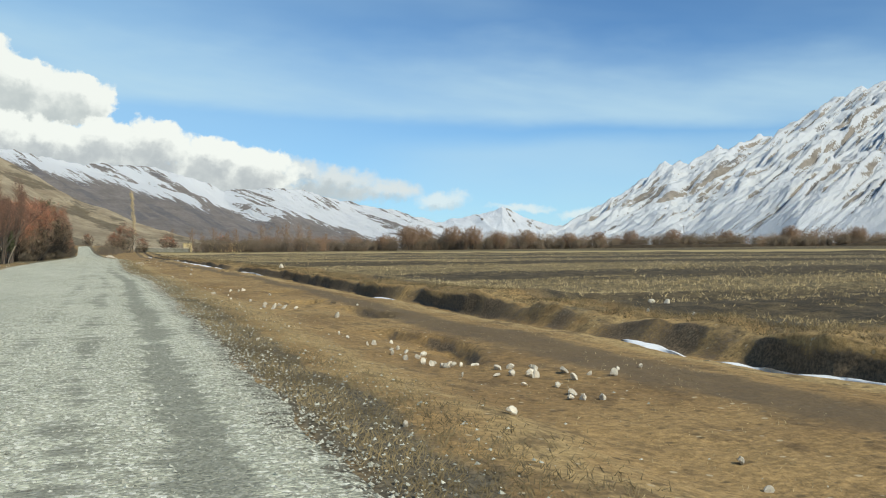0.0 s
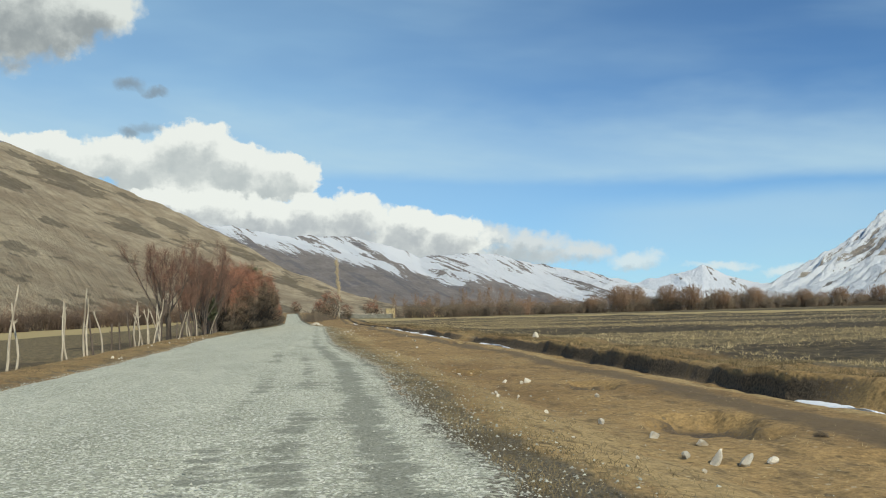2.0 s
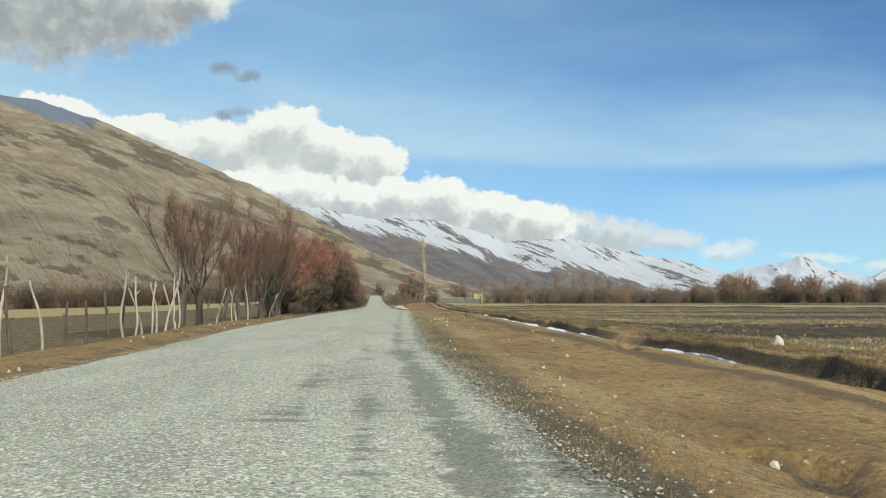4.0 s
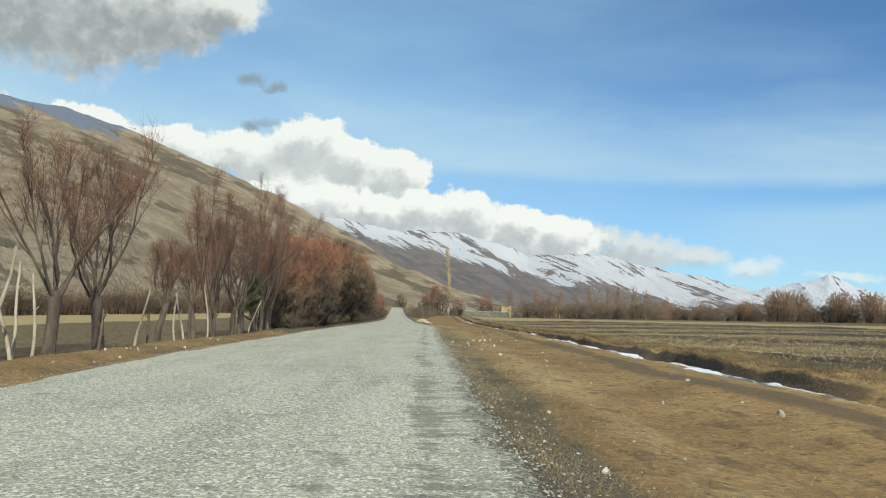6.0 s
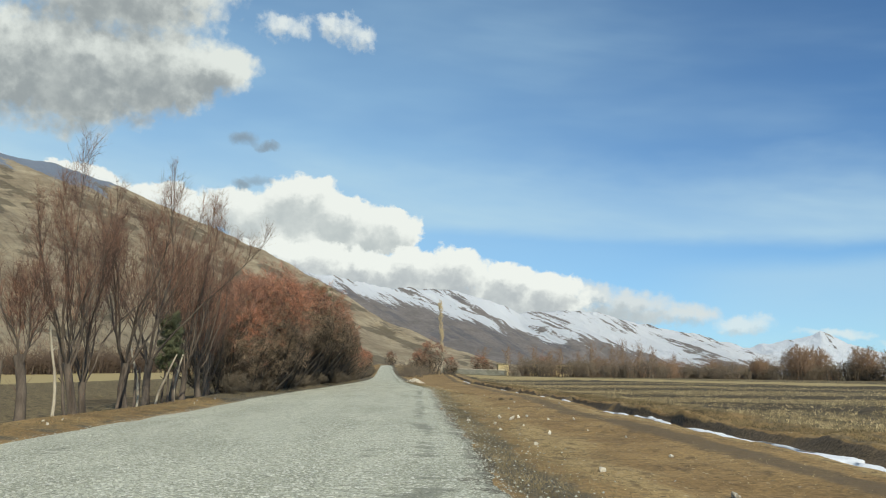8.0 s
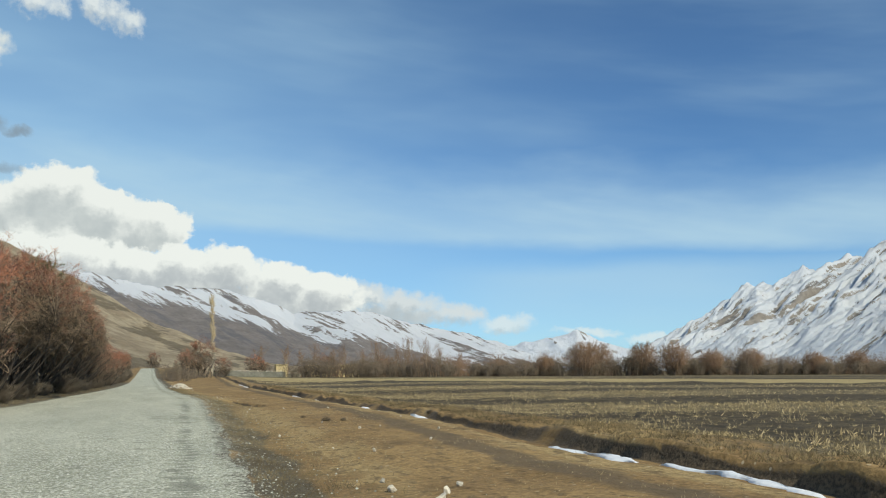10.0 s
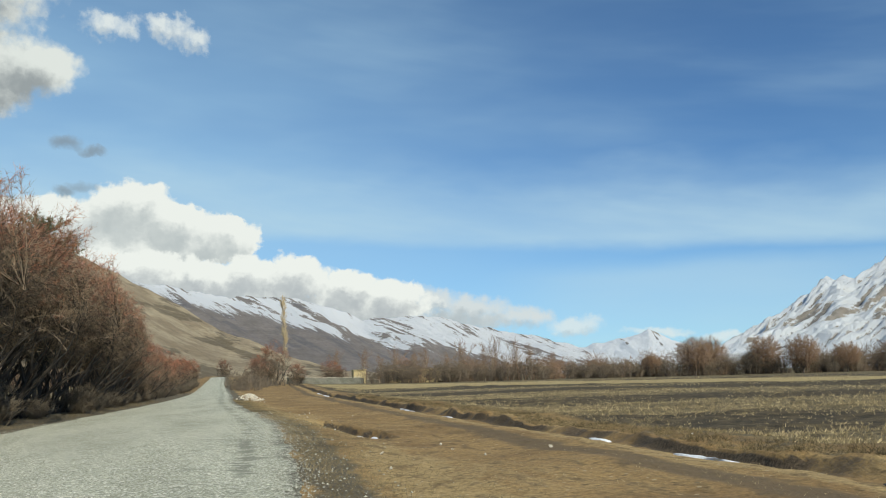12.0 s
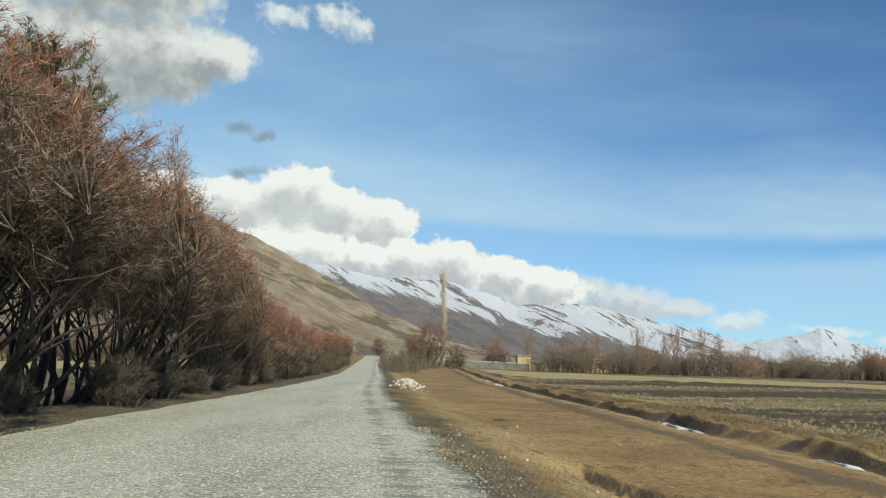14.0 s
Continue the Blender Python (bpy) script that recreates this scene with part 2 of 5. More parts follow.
def slump(y):
    """How far the ditch's wall has slid down to a slope, from 0 to 1."""
    return np.clip(np.interp(y, (28, 36, 54, 60, 76, 82, 108, 118, 135), (0.35, 0.1, 0.1, 0.4, 0.35, 0.05, 0.05, 0.15, 0.25)) + 1.5 * fbm(y / 5.0, y * 0 + 2.7, 4, 45), 0, 1)


def ground_z(x, y):
    """Height of the ground on arrays of the same shape."""
    x, y = np.asarray(x, float), np.asarray(y, float)
    xr, xl, zr, zv, xd, zd = road_right(y), road_left(y), road_z(y), verge_z(y), ditch_line(y), ditch_z(y)
    z = np.zeros_like(x)

    def seg(x0, z0, x1, z1):
        s = np.clip((x - x0) / np.maximum(x1 - x0, 1e-3), 0, 1)
        s = s * s * (3 - 2 * s)
        return np.where((x >= x0) & (x < x1), z0 + (z1 - z0) * s, 0)

    # the far bank of the ditch is a broken earth wall
    sl = slump(y)
    lip = crest_z(y) + 0.36 * fbm(y / 3.0, y * 0, 5, 44, 0.5) - 0.1 * sl
    keys = [(xl - 400, -0.4 + 0 * x), (xl - 60, -0.45 + 0 * x), (xl - 3.6, -0.38 + 0 * x), (xl - 2.0, zr + 0.13), (xl - 1.0, zr + 0.1), (xl, zr - 0.03),
            (xl + 0.6, zr - 0.07), (xr - 0.5, zr - 0.07), (xr, zr - 0.02), (xr + 0.9, zr - 0.12), (xr + 3.6, zv), (xd - 3.6, zv + 0.02),
            (xd - 2.4, zv * 0.6 + (zd + 0.34) * 0.4), (xd - 0.9, zd + 0.16), (xd - 0.35, zd + 0.02), (xd + 0.16, zd - 0.02), (xd + 0.32 + 1.1 * sl, lip),
            (xd + 1.9 + 0.5 * sl, lip + 0.04), (xd + 5.0, lip - 0.2), (xd + 30, -0.05 + 0 * x), (xd + 500, 0.0 + 0 * x)]
    for (x0, z0), (x1, z1) in zip(keys[:-1], keys[1:]):
        z = z + seg(x0, z0, x1, z1)
    z = np.where(x < xl - 400, -0.4, z)
    off = np.clip(np.maximum(x - xr, xl - x), 0, 3) / 3
    z = z + off * (0.2 * fbm(x / 2.2, y / 4.5, 4, 11) + 0.06 * fbm(x / 0.5, y / 0.7, 3, 23))
    bank = np.exp(-((x - xd - 0.9) / 0.8) ** 2)
    z = z + bank * 0.3 * fbm(x / 0.6, y / 0.9, 4, 31)
    for hx, hy, ly, lx, depth in HOLLOWS:
        d = ((x - hx - 0.25 * np.sin(y * 1.7)) / lx) ** 2 + ((y - hy) / ly) ** 2 + 2.4 * fbm(x / 0.5, y / 0.5, 3, 47)
        d = np.maximum(d, 0)
        z = z - depth / (1 + d ** 4)
    z = z - gully_cut(x, y)[0]
    # the loose heap by the road
    z = z + 0.38 * np.exp(-(((x - 0.0) / 0.9) ** 2 + ((y - 212) / 6.5) ** 2) ** 1.5)
    z = z + rise(x, y)
    z = z + 0.22 * np.clip((y - terrace_y(x) - 4 * fbm(x / 9, y / 9, 2, 63)) / 1.5, 0, 1) * np.clip((x - 12) / 6, 0, 1)
    # the valley floor climbs towards the left slope
    z = z + np.clip((-x - 70) / 230, 0, 1) ** 1.5 * 7.0
    return z


def height(x, y):
    return float(ground_z(np.array([x]), np.array([y]))[0])


def link_mesh(name, verts, faces, material=None, smooth=True, extra=None):
    """A mesh from arrays: faces all of one size, and extra ones of another."""
    me = bpy.data.meshes.new(name)
    verts = np.asarray(verts, np.float32)
    me.vertices.add(len(verts))
    me.vertices.foreach_set("co", verts.ravel())
    sets = [np.asarray(f, np.int32) for f in (faces, extra) if f is not None and len(f)]
    index = np.concatenate([f.ravel() for f in sets])
    size = np.concatenate([np.full(len(f), f.shape[1], np.int32) for f in sets])
    me.loops.add(len(index))
    me.loops.foreach_set("vertex_index", index)
    me.polygons.add(len(size))
    me.polygons.foreach_set("loop_start", (np.cumsum(size) - size).astype(np.int32))
    me.polygons.foreach_set("use_smooth", np.full(len(size), smooth))
    me.update(calc_edges=True)
    if material:
        me.materials.append(material)
    return me


def grid_faces(nu, nv):
    i = np.arange(nu * nv).reshape(nu, nv)
    return np.stack([i[:-1, :-1], i[1:, :-1], i[1:, 1:], i[:-1, 1:]], -1).reshape(-1, 4)


def add_attr(me, name, values):
    at = me.attributes.new(name, "FLOAT", "POINT")
    at.data.foreach_set("value", np.asarray(values, np.float32).ravel())


# ---- materials ----
def material(name, rough=0.9):
    mat = bpy.data.materials.new(name)
    mat.use_nodes = True
    k = Nodes(mat.node_tree)
    bsdf = k.node("ShaderNodeBsdfPrincipled")
    bsdf.inputs["Roughness"].default_value = rough
    bsdf.inputs["Specular IOR Level"].default_value = 0.25
    k.put(k.node("ShaderNodeOutputMaterial").inputs[0], bsdf.outputs[0])
    return mat, k, bsdf


def bump(k, bsdf, heightmap, dist, strength=1.0):
    nd = k.node("ShaderNodeBump")
    nd.inputs["Distance"].default_value, nd.inputs["Strength"].default_value = dist, strength
    k.put(nd.inputs["Height"], heightmap)
    k.put(bsdf.inputs["Normal"], nd.outputs[0])


def attr(k, name):
    return k.node("ShaderNodeAttribute", attribute_name=name).outputs["Fac"]


def place(k):
    return k.node("ShaderNodeTexCoord").outputs["Object"]


def mat_two(name, a, b, scale, rough=0.9, stretch=(1, 1, 1), c=None, fine=None, per_object=0.0, depth=0.0, per_twig=0.0):
    """Two colours mixed by a large noise, varied by a fine one."""
    mat, k, bsdf = material(name, rough)
    v = k.vmath("MULTIPLY", place(k), stretch)
    col = k.mix(k.ramp(k.noise(v, scale, 5.0, 0.6), 0.35, 0.65), a, b)
    f = k.noise(v, fine or scale * 9, 3.0, 0.6)
    if c:
        col = k.mix(k.ramp(f, 0.5, 0.75), col, c)
    col = k.mix(0.5, col, k.mix(f, (0.25, 0.25, 0.25), (1.6, 1.6, 1.6)), "MULTIPLY") if not c else col
    if per_twig:
        i = k.node("ShaderNodeNewGeometry").outputs["Random Per Island"]
        col = k.mix(1.0, col, k.mix(k.ramp(i, 0.35, 1.0), (1 - per_twig,) * 3, (1 + per_twig,) * 3), "MULTIPLY")
    if per_object:
        r = k.node("ShaderNodeObjectInfo").outputs["Random"]
        col = k.mix(1.0, col, k.mix(r, (1 - per_object,) * 3, (1 + per_object,) * 3), "MULTIPLY")
    k.put(bsdf.inputs["Base Color"], col)
    if depth:
        bump(k, bsdf, f, depth)
    return mat


def make_ground_material():
    mat, k, bsdf = material("dry_ground", 0.95)
    p = place(k)
    big, mid, fine = k.noise(p, 0.22, 5, 0.6), k.noise(p, 1.3, 5, 0.6), k.noise(p, 15.0, 4, 0.65)
    lie = k.noise(k.vmath("MULTIPLY", p, (1.0, 0.45, 1.0)), 2.4, 5, 0.6)
    straw = k.noise(k.vmath("MULTIPLY", p, (1.0, 0.7, 1.0)), 3.4, 6, 0.7)
    # short ochre turf, browner in the hollows, bleached on the swells
    verge = k.mix(k.ramp(big, 0.38, 0.62), (0.31, 0.208, 0.095), (0.225, 0.145, 0.066))
    pale = k.math("ADD", attr(k, "bleached"), k.math("MULTIPLY", k.math("SUBTRACT", lie, 0.5), 1.5))
    verge = k.mix(k.ramp(pale, 0.1, 0.6, 0, 0.7), verge, (0.40, 0.298, 0.148))
    verge = k.mix(k.ramp(lie, 0.52, 0.66, 0, 0.75), verge, (0.135, 0.09, 0.046))
    verge = k.mix(0.5, verge, k.mix(k.ramp(fine, 0.3, 0.7), (0.55, 0.55, 0.55), (1.45, 1.45, 1.45)), "MULTIPLY")
    tuft = k.noise(k.vmath("MULTIPLY", p, (0.85, 1.0, 1.0)), 6.5, 5, 0.72)
    verge = k.mix(0.5, verge, k.mix(k.ramp(tuft, 0.4, 0.62), (1.28, 1.25, 1.2), (0.6, 0.58, 0.55)), "MULTIPLY")
    # trampled bare spots and small pale crumbs
    crumb = k.voronoi(p, 7.0, "F1", "Color")
    near = k.voronoi(p, 7.0)
    spot = k.math("MULTIPLY", k.ramp(k.xyz(crumb)[0], 0.9, 0.93), k.ramp(near, 0.3, 0.18))
    verge = k.mix(k.math("MULTIPLY", spot, 0.75), verge, (0.50, 0.42, 0.29))
    spot = k.math("MULTIPLY", k.ramp(k.xyz(crumb)[1], 0.86, 0.9), k.ramp(near, 0.5, 0.2))
    verge = k.mix(k.math("MULTIPLY", spot, 0.7), verge, (0.085, 0.06, 0.032))
    field = k.mix(k.ramp(mid, 0.4, 0.62), (0.045, 0.036, 0.023), (0.1, 0.077, 0.044))
    stubble = k.mix(k.ramp(straw, 0.4, 0.6), (0.08, 0.063, 0.037), (0.19, 0.15, 0.083))
    band = k.math("ADD", attr(k, "stubble"), k.math("MULTIPLY", k.math("SUBTRACT", mid, 0.5), 0.5))
    till = k.mix(k.ramp(band, 0.3, 0.7), field, stubble)
    till = k.mix(0.8, till, k.mix(k.ramp(fine, 0.3, 0.7), (0.35, 0.35, 0.35), (1.75, 1.75, 1.75)), "MULTIPLY")
    col = k.mix(attr(k, "field"), verge, till)
    col = k.mix(k.ramp(k.math("ADD", attr(k, "straw"), k.math("MULTIPLY", k.math("SUBTRACT", mid, 0.5), 0.6)), 0.4, 0.65, 0, 0.9), col, k.mix(straw, (0.28, 0.215, 0.1), (0.5, 0.4, 0.205)))
    col = k.mix(k.ramp(k.math("ADD", attr(k, "track"), k.math("MULTIPLY", k.math("SUBTRACT", lie, 0.5), 0.7)), 0.3, 0.8, 0, 0.85), col, k.mix(fine, (0.09, 0.07, 0.043), (0.17, 0.12, 0.072)))
    col = k.mix(k.ramp(k.math("ADD", attr(k, "soil"), k.math("MULTIPLY", k.math("SUBTRACT", fine, 0.5), 0.9)), 0.4, 0.7), col, k.mix(k.ramp(fine, 0.3, 0.7), (0.05, 0.039, 0.028), (0.16, 0.118, 0.076)))
    # dark grit where the shoulder drops from the road, and painted shade under the thickets
    grit_and_shade = k.math("ADD", attr(k, "grit_and_shade"), k.math("ADD", k.math("MULTIPLY", k.math("SUBTRACT", mid, 0.5), 0.9), k.math("MULTIPLY", k.math("SUBTRACT", lie, 0.5), 0.7)))
    col = k.mix(k.ramp(grit_and_shade, 0.3, 0.7, 0, 0.92), col, k.mix(k.ramp(fine, 0.3, 0.7), (0.05, 0.045, 0.034), (0.165, 0.145, 0.105)))
    k.put(bsdf.inputs["Base Color"], col)
    bump(k, bsdf, k.math("ADD", k.math("MULTIPLY", fine, 0.35), k.math("ADD", straw, lie)), 0.05)
    return mat


def make_road_material():
    mat, k, bsdf = material("gravel", 0.92)
    p = place(k)
    jig = k.vmath("ADD", p, k.vmath("SCALE", k.noise(p, 9.0, 2, 0.5, True), 0.06))
    cell = k.voronoi(jig, 36.0, "F1", "Color")
    cell2 = k.voronoi(jig, 17.0, "F1", "Color")
    cell3 = k.voronoi(jig, 30.0, "F1", "Color")
    dist = k.voronoi(jig, 36.0)
    big = k.noise(k.vmath("MULTIPLY", p, (1.0, 0.22, 1.0)), 0.55, 5, 0.6)
    mid = k.noise(p, 1.1, 5, 0.65)
    col = k.mix(k.ramp(big, 0.35, 0.7), (0.435, 0.44, 0.357), (0.325, 0.33, 0.263))
    col = k.mix(0.55, col, k.mix(k.xyz(cell)[0], (0.3, 0.3, 0.3), (1.7, 1.7, 1.65)), "MULTIPLY")
    col = k.mix(0.3, col, k.mix(k.xyz(cell2)[2], (0.5, 0.5, 0.5), (1.5, 1.5, 1.5)), "MULTIPLY")
    col = k.mix(k.ramp(k.xyz(cell3)[1], 0.78, 0.86, 0, 0.8), col, (0.78, 0.775, 0.69))
    col = k.mix(k.ramp(k.xyz(cell3)[2], 0.85, 0.95, 0, 0.6), col, (0.2, 0.205, 0.17))
    # worn wheel tracks, broken up across the way of travel
    rib = k.noise(k.vmath("MULTIPLY", p, (0.7, 2.6, 1.0)), 1.0, 4, 0.65)
    patch = k.noise(k.vmath("MULTIPLY", p, (1.0, 0.35, 1.0)), 0.7, 3, 0.55)
    worn = k.math("ADD", attr(k, "worn"), k.math("ADD", k.math("MULTIPLY", k.math("SUBTRACT", patch, 0.5), 1.5), k.math("MULTIPLY", k.math("SUBTRACT", rib, 0.5), 1.8)))
    col = k.mix(k.ramp(worn, 0.4, 0.66, 0, 0.75), col, k.mix(k.xyz(cell)[1], (0.12, 0.124, 0.1), (0.26, 0.265, 0.215)))
    # the gravel thins out into dark soil at the side
    thin = k.math("ADD", attr(k, "edge"), k.math("ADD", k.math("MULTIPLY", k.math("SUBTRACT", mid, 0.5), 1.3), k.math("MULTIPLY", k.math("SUBTRACT", k.xyz(cell2)[0], 0.5), 0.7)))
    col = k.mix(k.ramp(thin, 0.4, 0.75, 0, 0.9), col, k.mix(k.xyz(cell)[1], (0.05, 0.045, 0.035), (0.16, 0.14, 0.105)))
    k.put(bsdf.inputs["Base Color"], col)
    bump(k, bsdf, k.math("SUBTRACT", k.math("MULTIPLY", mid, 0.2), dist), 0.013)
    return mat


M_GROUND, M_ROAD = make_ground_material(), make_road_material()


def slope_material(name, low, high, dark, snow=(0.66, 0.69, 0.74), scale=0.012, fluted=0.5):
    mat, k, bsdf = material(name, 0.95)
    p = place(k)
    a, b = k.noise(p, scale, 6, 0.62), k.noise(p, scale * 7, 5, 0.65)
    lay = k.noise(k.vmath("MULTIPLY", p, (1.0, 1.0, 4.0)), scale * 2.2, 5, 0.6)
    col = k.mix(k.ramp(a, 0.36, 0.64), low, high)
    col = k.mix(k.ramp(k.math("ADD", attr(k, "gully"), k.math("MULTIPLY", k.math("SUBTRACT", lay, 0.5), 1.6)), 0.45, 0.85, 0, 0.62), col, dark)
    col = k.mix(0.6, col, k.mix(b, (0.35, 0.35, 0.35), (1.65, 1.65, 1.65)), "MULTIPLY")
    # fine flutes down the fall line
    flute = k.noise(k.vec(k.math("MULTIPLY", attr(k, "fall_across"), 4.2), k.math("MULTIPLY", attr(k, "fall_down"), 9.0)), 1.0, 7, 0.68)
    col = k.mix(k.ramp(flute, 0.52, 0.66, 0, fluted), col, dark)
    scrub = k.noise(p, scale * 32, 4, 0.7)
    col = k.mix(k.ramp(scrub, 0.54, 0.68, 0, 0.4), col, dark)
    s = k.math("ADD", attr(k, "snow"), k.math("ADD", k.math("MULTIPLY", k.math("SUBTRACT", b, 0.5), 0.9), k.math("MULTIPLY", k.math("SUBTRACT", flute, 0.5), 2.0)))
    k.put(bsdf.inputs["Base Color"], k.mix(k.ramp(s, 0.42, 0.6), col, snow))
    bump(k, bsdf, k.math("ADD", k.math("ADD", b, k.math("MULTIPLY", flute, 2.2 * fluted)), k.math("MULTIPLY", scrub, 0.35)), 9.0)
    return mat


# ---- the ground, one sheet to the horizon ----
def spread(inner, outer, step, grow):
    out, s = [inner], step
    while out[-1] < outer:
        s *= grow
        out.append(out[-1] + s)
    return out


STRAW_NEAR = 44.0


def ground():
    xs = np.array([-v for v in spread(16.0, 5200, 0.4, 1.1)][::-1] + list(np.arange(-15.6, -7.0, 0.26)) + list(np.arange(-7.0, 0.6, 0.6)) + list(np.arange(0.6, 9.2, 0.13))
                  + list(np.arange(9.2, 10.8, 0.065)) + list(np.arange(10.8, 16.1, 0.24)) + spread(16.2, 5200, 0.4, 1.09))
    ys = np.array([-v for v in spread(2.0, 900, 0.4, 1.25)][::-1] + list(np.arange(-1.7, 60, 0.24)) + list(np.arange(60.0, 190, 0.33)) + spread(190.0, 5200, 0.4, 1.07))
    u, y = np.meshgrid(xs, ys, indexing="ij")
    # the columns follow the ditch
    x = u + (ditch_line(y) - 10.0) * np.clip(np.minimum((u - 3.0) / 6.0, (19.0 - u) / 8.0), 0, 1)
    z = ground_z(x, y)
    me = link_mesh("ground", np.stack([x, y, z], -1).reshape(-1, 3), grid_faces(len(xs), len(ys)), M_GROUND)
    xr, xl, xd = road_right(y), road_left(y), ditch_line(y)
    w = fbm(x / 3, y / 3, 3, 61)
    bell = lambda c, s: np.exp(-((x - c) / s) ** 2)
    add_attr(me, "field", np.clip((x - xd - 1.7 + 1.6 * w) / 0.9, 0, 1) + np.clip((xl - 3.4 - x) / 2, 0, 0.95))
    s = y + 0.42 * x
    add_attr(me, "stubble", np.clip(0.5 + 1.3 * np.sin(s / 5.2 + 4 * fbm(x / 60, y / 60, 2, 5)) * 0.5 + 0.9 * fbm(x / 9, y / 9, 3, 66), 0, 1) + np.clip((x * 0.35 + y - 300) / 8, 0, 1) + np.where(x < -20, np.clip((-17 + 4 * w - x) / 4, -1.2, 1), 0) - 1.3 * np.exp(-((y - terrace_y(x) + 7) / 6) ** 2) * (x > 10))
    add_attr(me, "straw", np.where(x < 0, np.clip((-STRAW_NEAR + 6 * w - x) / 3, 0, 1) * np.clip((x + 90) / 8, 0, 1) * np.clip((y - 40) / 30, 0, 1), np.clip((y - terrace_y(x) - 3 * w) / 3, 0, 1) * np.clip((terrace_y(x) + 75 - y) / 20, 0, 1) * np.clip((x - 10) / 8, 0, 1)))
    add_attr(me, "track", bell(xd - 2.3 + 0.5 * w - np.interp(y, (20, 45), (0.7, 0)), np.interp(y, (20, 45), (0.85, 0.6))))
    add_attr(me, "soil", np.clip(1.0 - 0.75 * slump(y) + 0.9 * fbm(y / 1.2, y * 0 + 8, 4, 58), 0, 1) * np.clip((xd + 0.31 + 1.0 * slump(y) - x) / 0.07, 0, 1) * np.clip((x - xd - 0.0) / 0.1, 0, 1) + gully_cut(x, y)[1]
             + sum(0.9 * np.exp(-(((x - h[0]) / (h[3] * 1.3)) ** 2 + ((y - h[1]) / (h[2] * 1.1)) ** 2)) for h in HOLLOWS))
    add_attr(me, "bleached", 0.55 * bell(xr + 2.1 + 1.2 * w, 0.8) + 0.7 * bell(xd - 0.95 + 0.3 * w, 0.35) + 0.3 * bell(xd + 1.0, 0.6) + 0.9 * fbm(x / 3.5, y / 7, 3, 62))
    far_bank = np.clip((x - xd - 0.3) / 0.4, 0, 1) * np.clip((xd + 3.4 + 2 * w - x) / 1.2, 0, 1)
    # the last term paints the thickets' shade along the left edge
    add_attr(me, "grit_and_shade", (0.34 + 0.5 * w) * far_bank + 1.05 * bell(xr + 0.5 + 0.7 * w, 0.62) + 0.5 * bell(xl - 0.3, 0.5) + np.clip((y - 118) / 6, 0, 1) * np.clip((260 - y) / 40, 0, 1) * 1.3 * bell(xl - 2.2, 2.6))
    return tagged(new("ground", me), "dry brown valley floor with dead grass, ditch and stubble field", "ground", kind="structure")


def road():
    ys = np.array(list(np.arange(-40, 0, 1.0)) + list(np.arange(0, 200, 0.2)) + list(np.arange(200, 415.1, 1.0)))
    us = np.linspace(0, 1, 52)
    y, u = np.meshgrid(ys, us, indexing="ij")
    edge = 0.25 + 0.5 * fbm(y / 1.8, y * 0, 4, 71)
    edge2 = 0.45 * fbm(y / 2.5, y * 0 + 9, 3, 72)
    x = (road_left(y) + edge2) * (1 - u) + (road_right(y) + edge) * u
    rut = lambda c, s: np.exp(-((x - road_right(y) - c) / s) ** 2)
    z = road_z(y) + 0.07 * (1 - (2 * u - 1) ** 2) - 0.09 * np.clip(np.abs(2 * u - 1) - 0.93, 0, 1) / 0.07
    ribs = np.sin(y * 2 * np.pi / 0.62 + 3 * fbm(x, y, 2, 80))
    z = z + 0.02 * fbm(x / 1.3, y / 1.6, 3, 73) - 0.03 * rut(-1.0, 0.5) - 0.025 * rut(-2.9, 0.5) + 0.01 * ribs * (rut(-1.0, 0.8) + rut(-2.9, 0.8))
    z = z + rise(x, y)
    me = link_mesh("road", np.stack([x, y, z], -1).reshape(-1, 3), grid_faces(*y.shape), M_ROAD)
    near = np.clip((100 - y) / 50, 0.4, 1)
    add_attr(me, "edge", np.clip(1 - (1 - u) * (road_right(y) - road_left(y)) / 0.8, 0, 1))
    add_attr(me, "worn", near * (0.62 * rut(-1.0, 0.4) + 0.6 * rut(-2.05, 0.3) + 0.5 * rut(-3.05, 0.3)) + 0.55 * rut(-0.1, 0.3) + 0.3 * rut(-1.0, 0.35) + 0.22 * rut(-7.8, 0.4))
    return tagged(new("road", me), "wide pale grey gravel road with worn wheel tracks", "road", kind="structure")


ground()
road()


# ---- mountains ----
CENTRE = (0.0, 72.0)


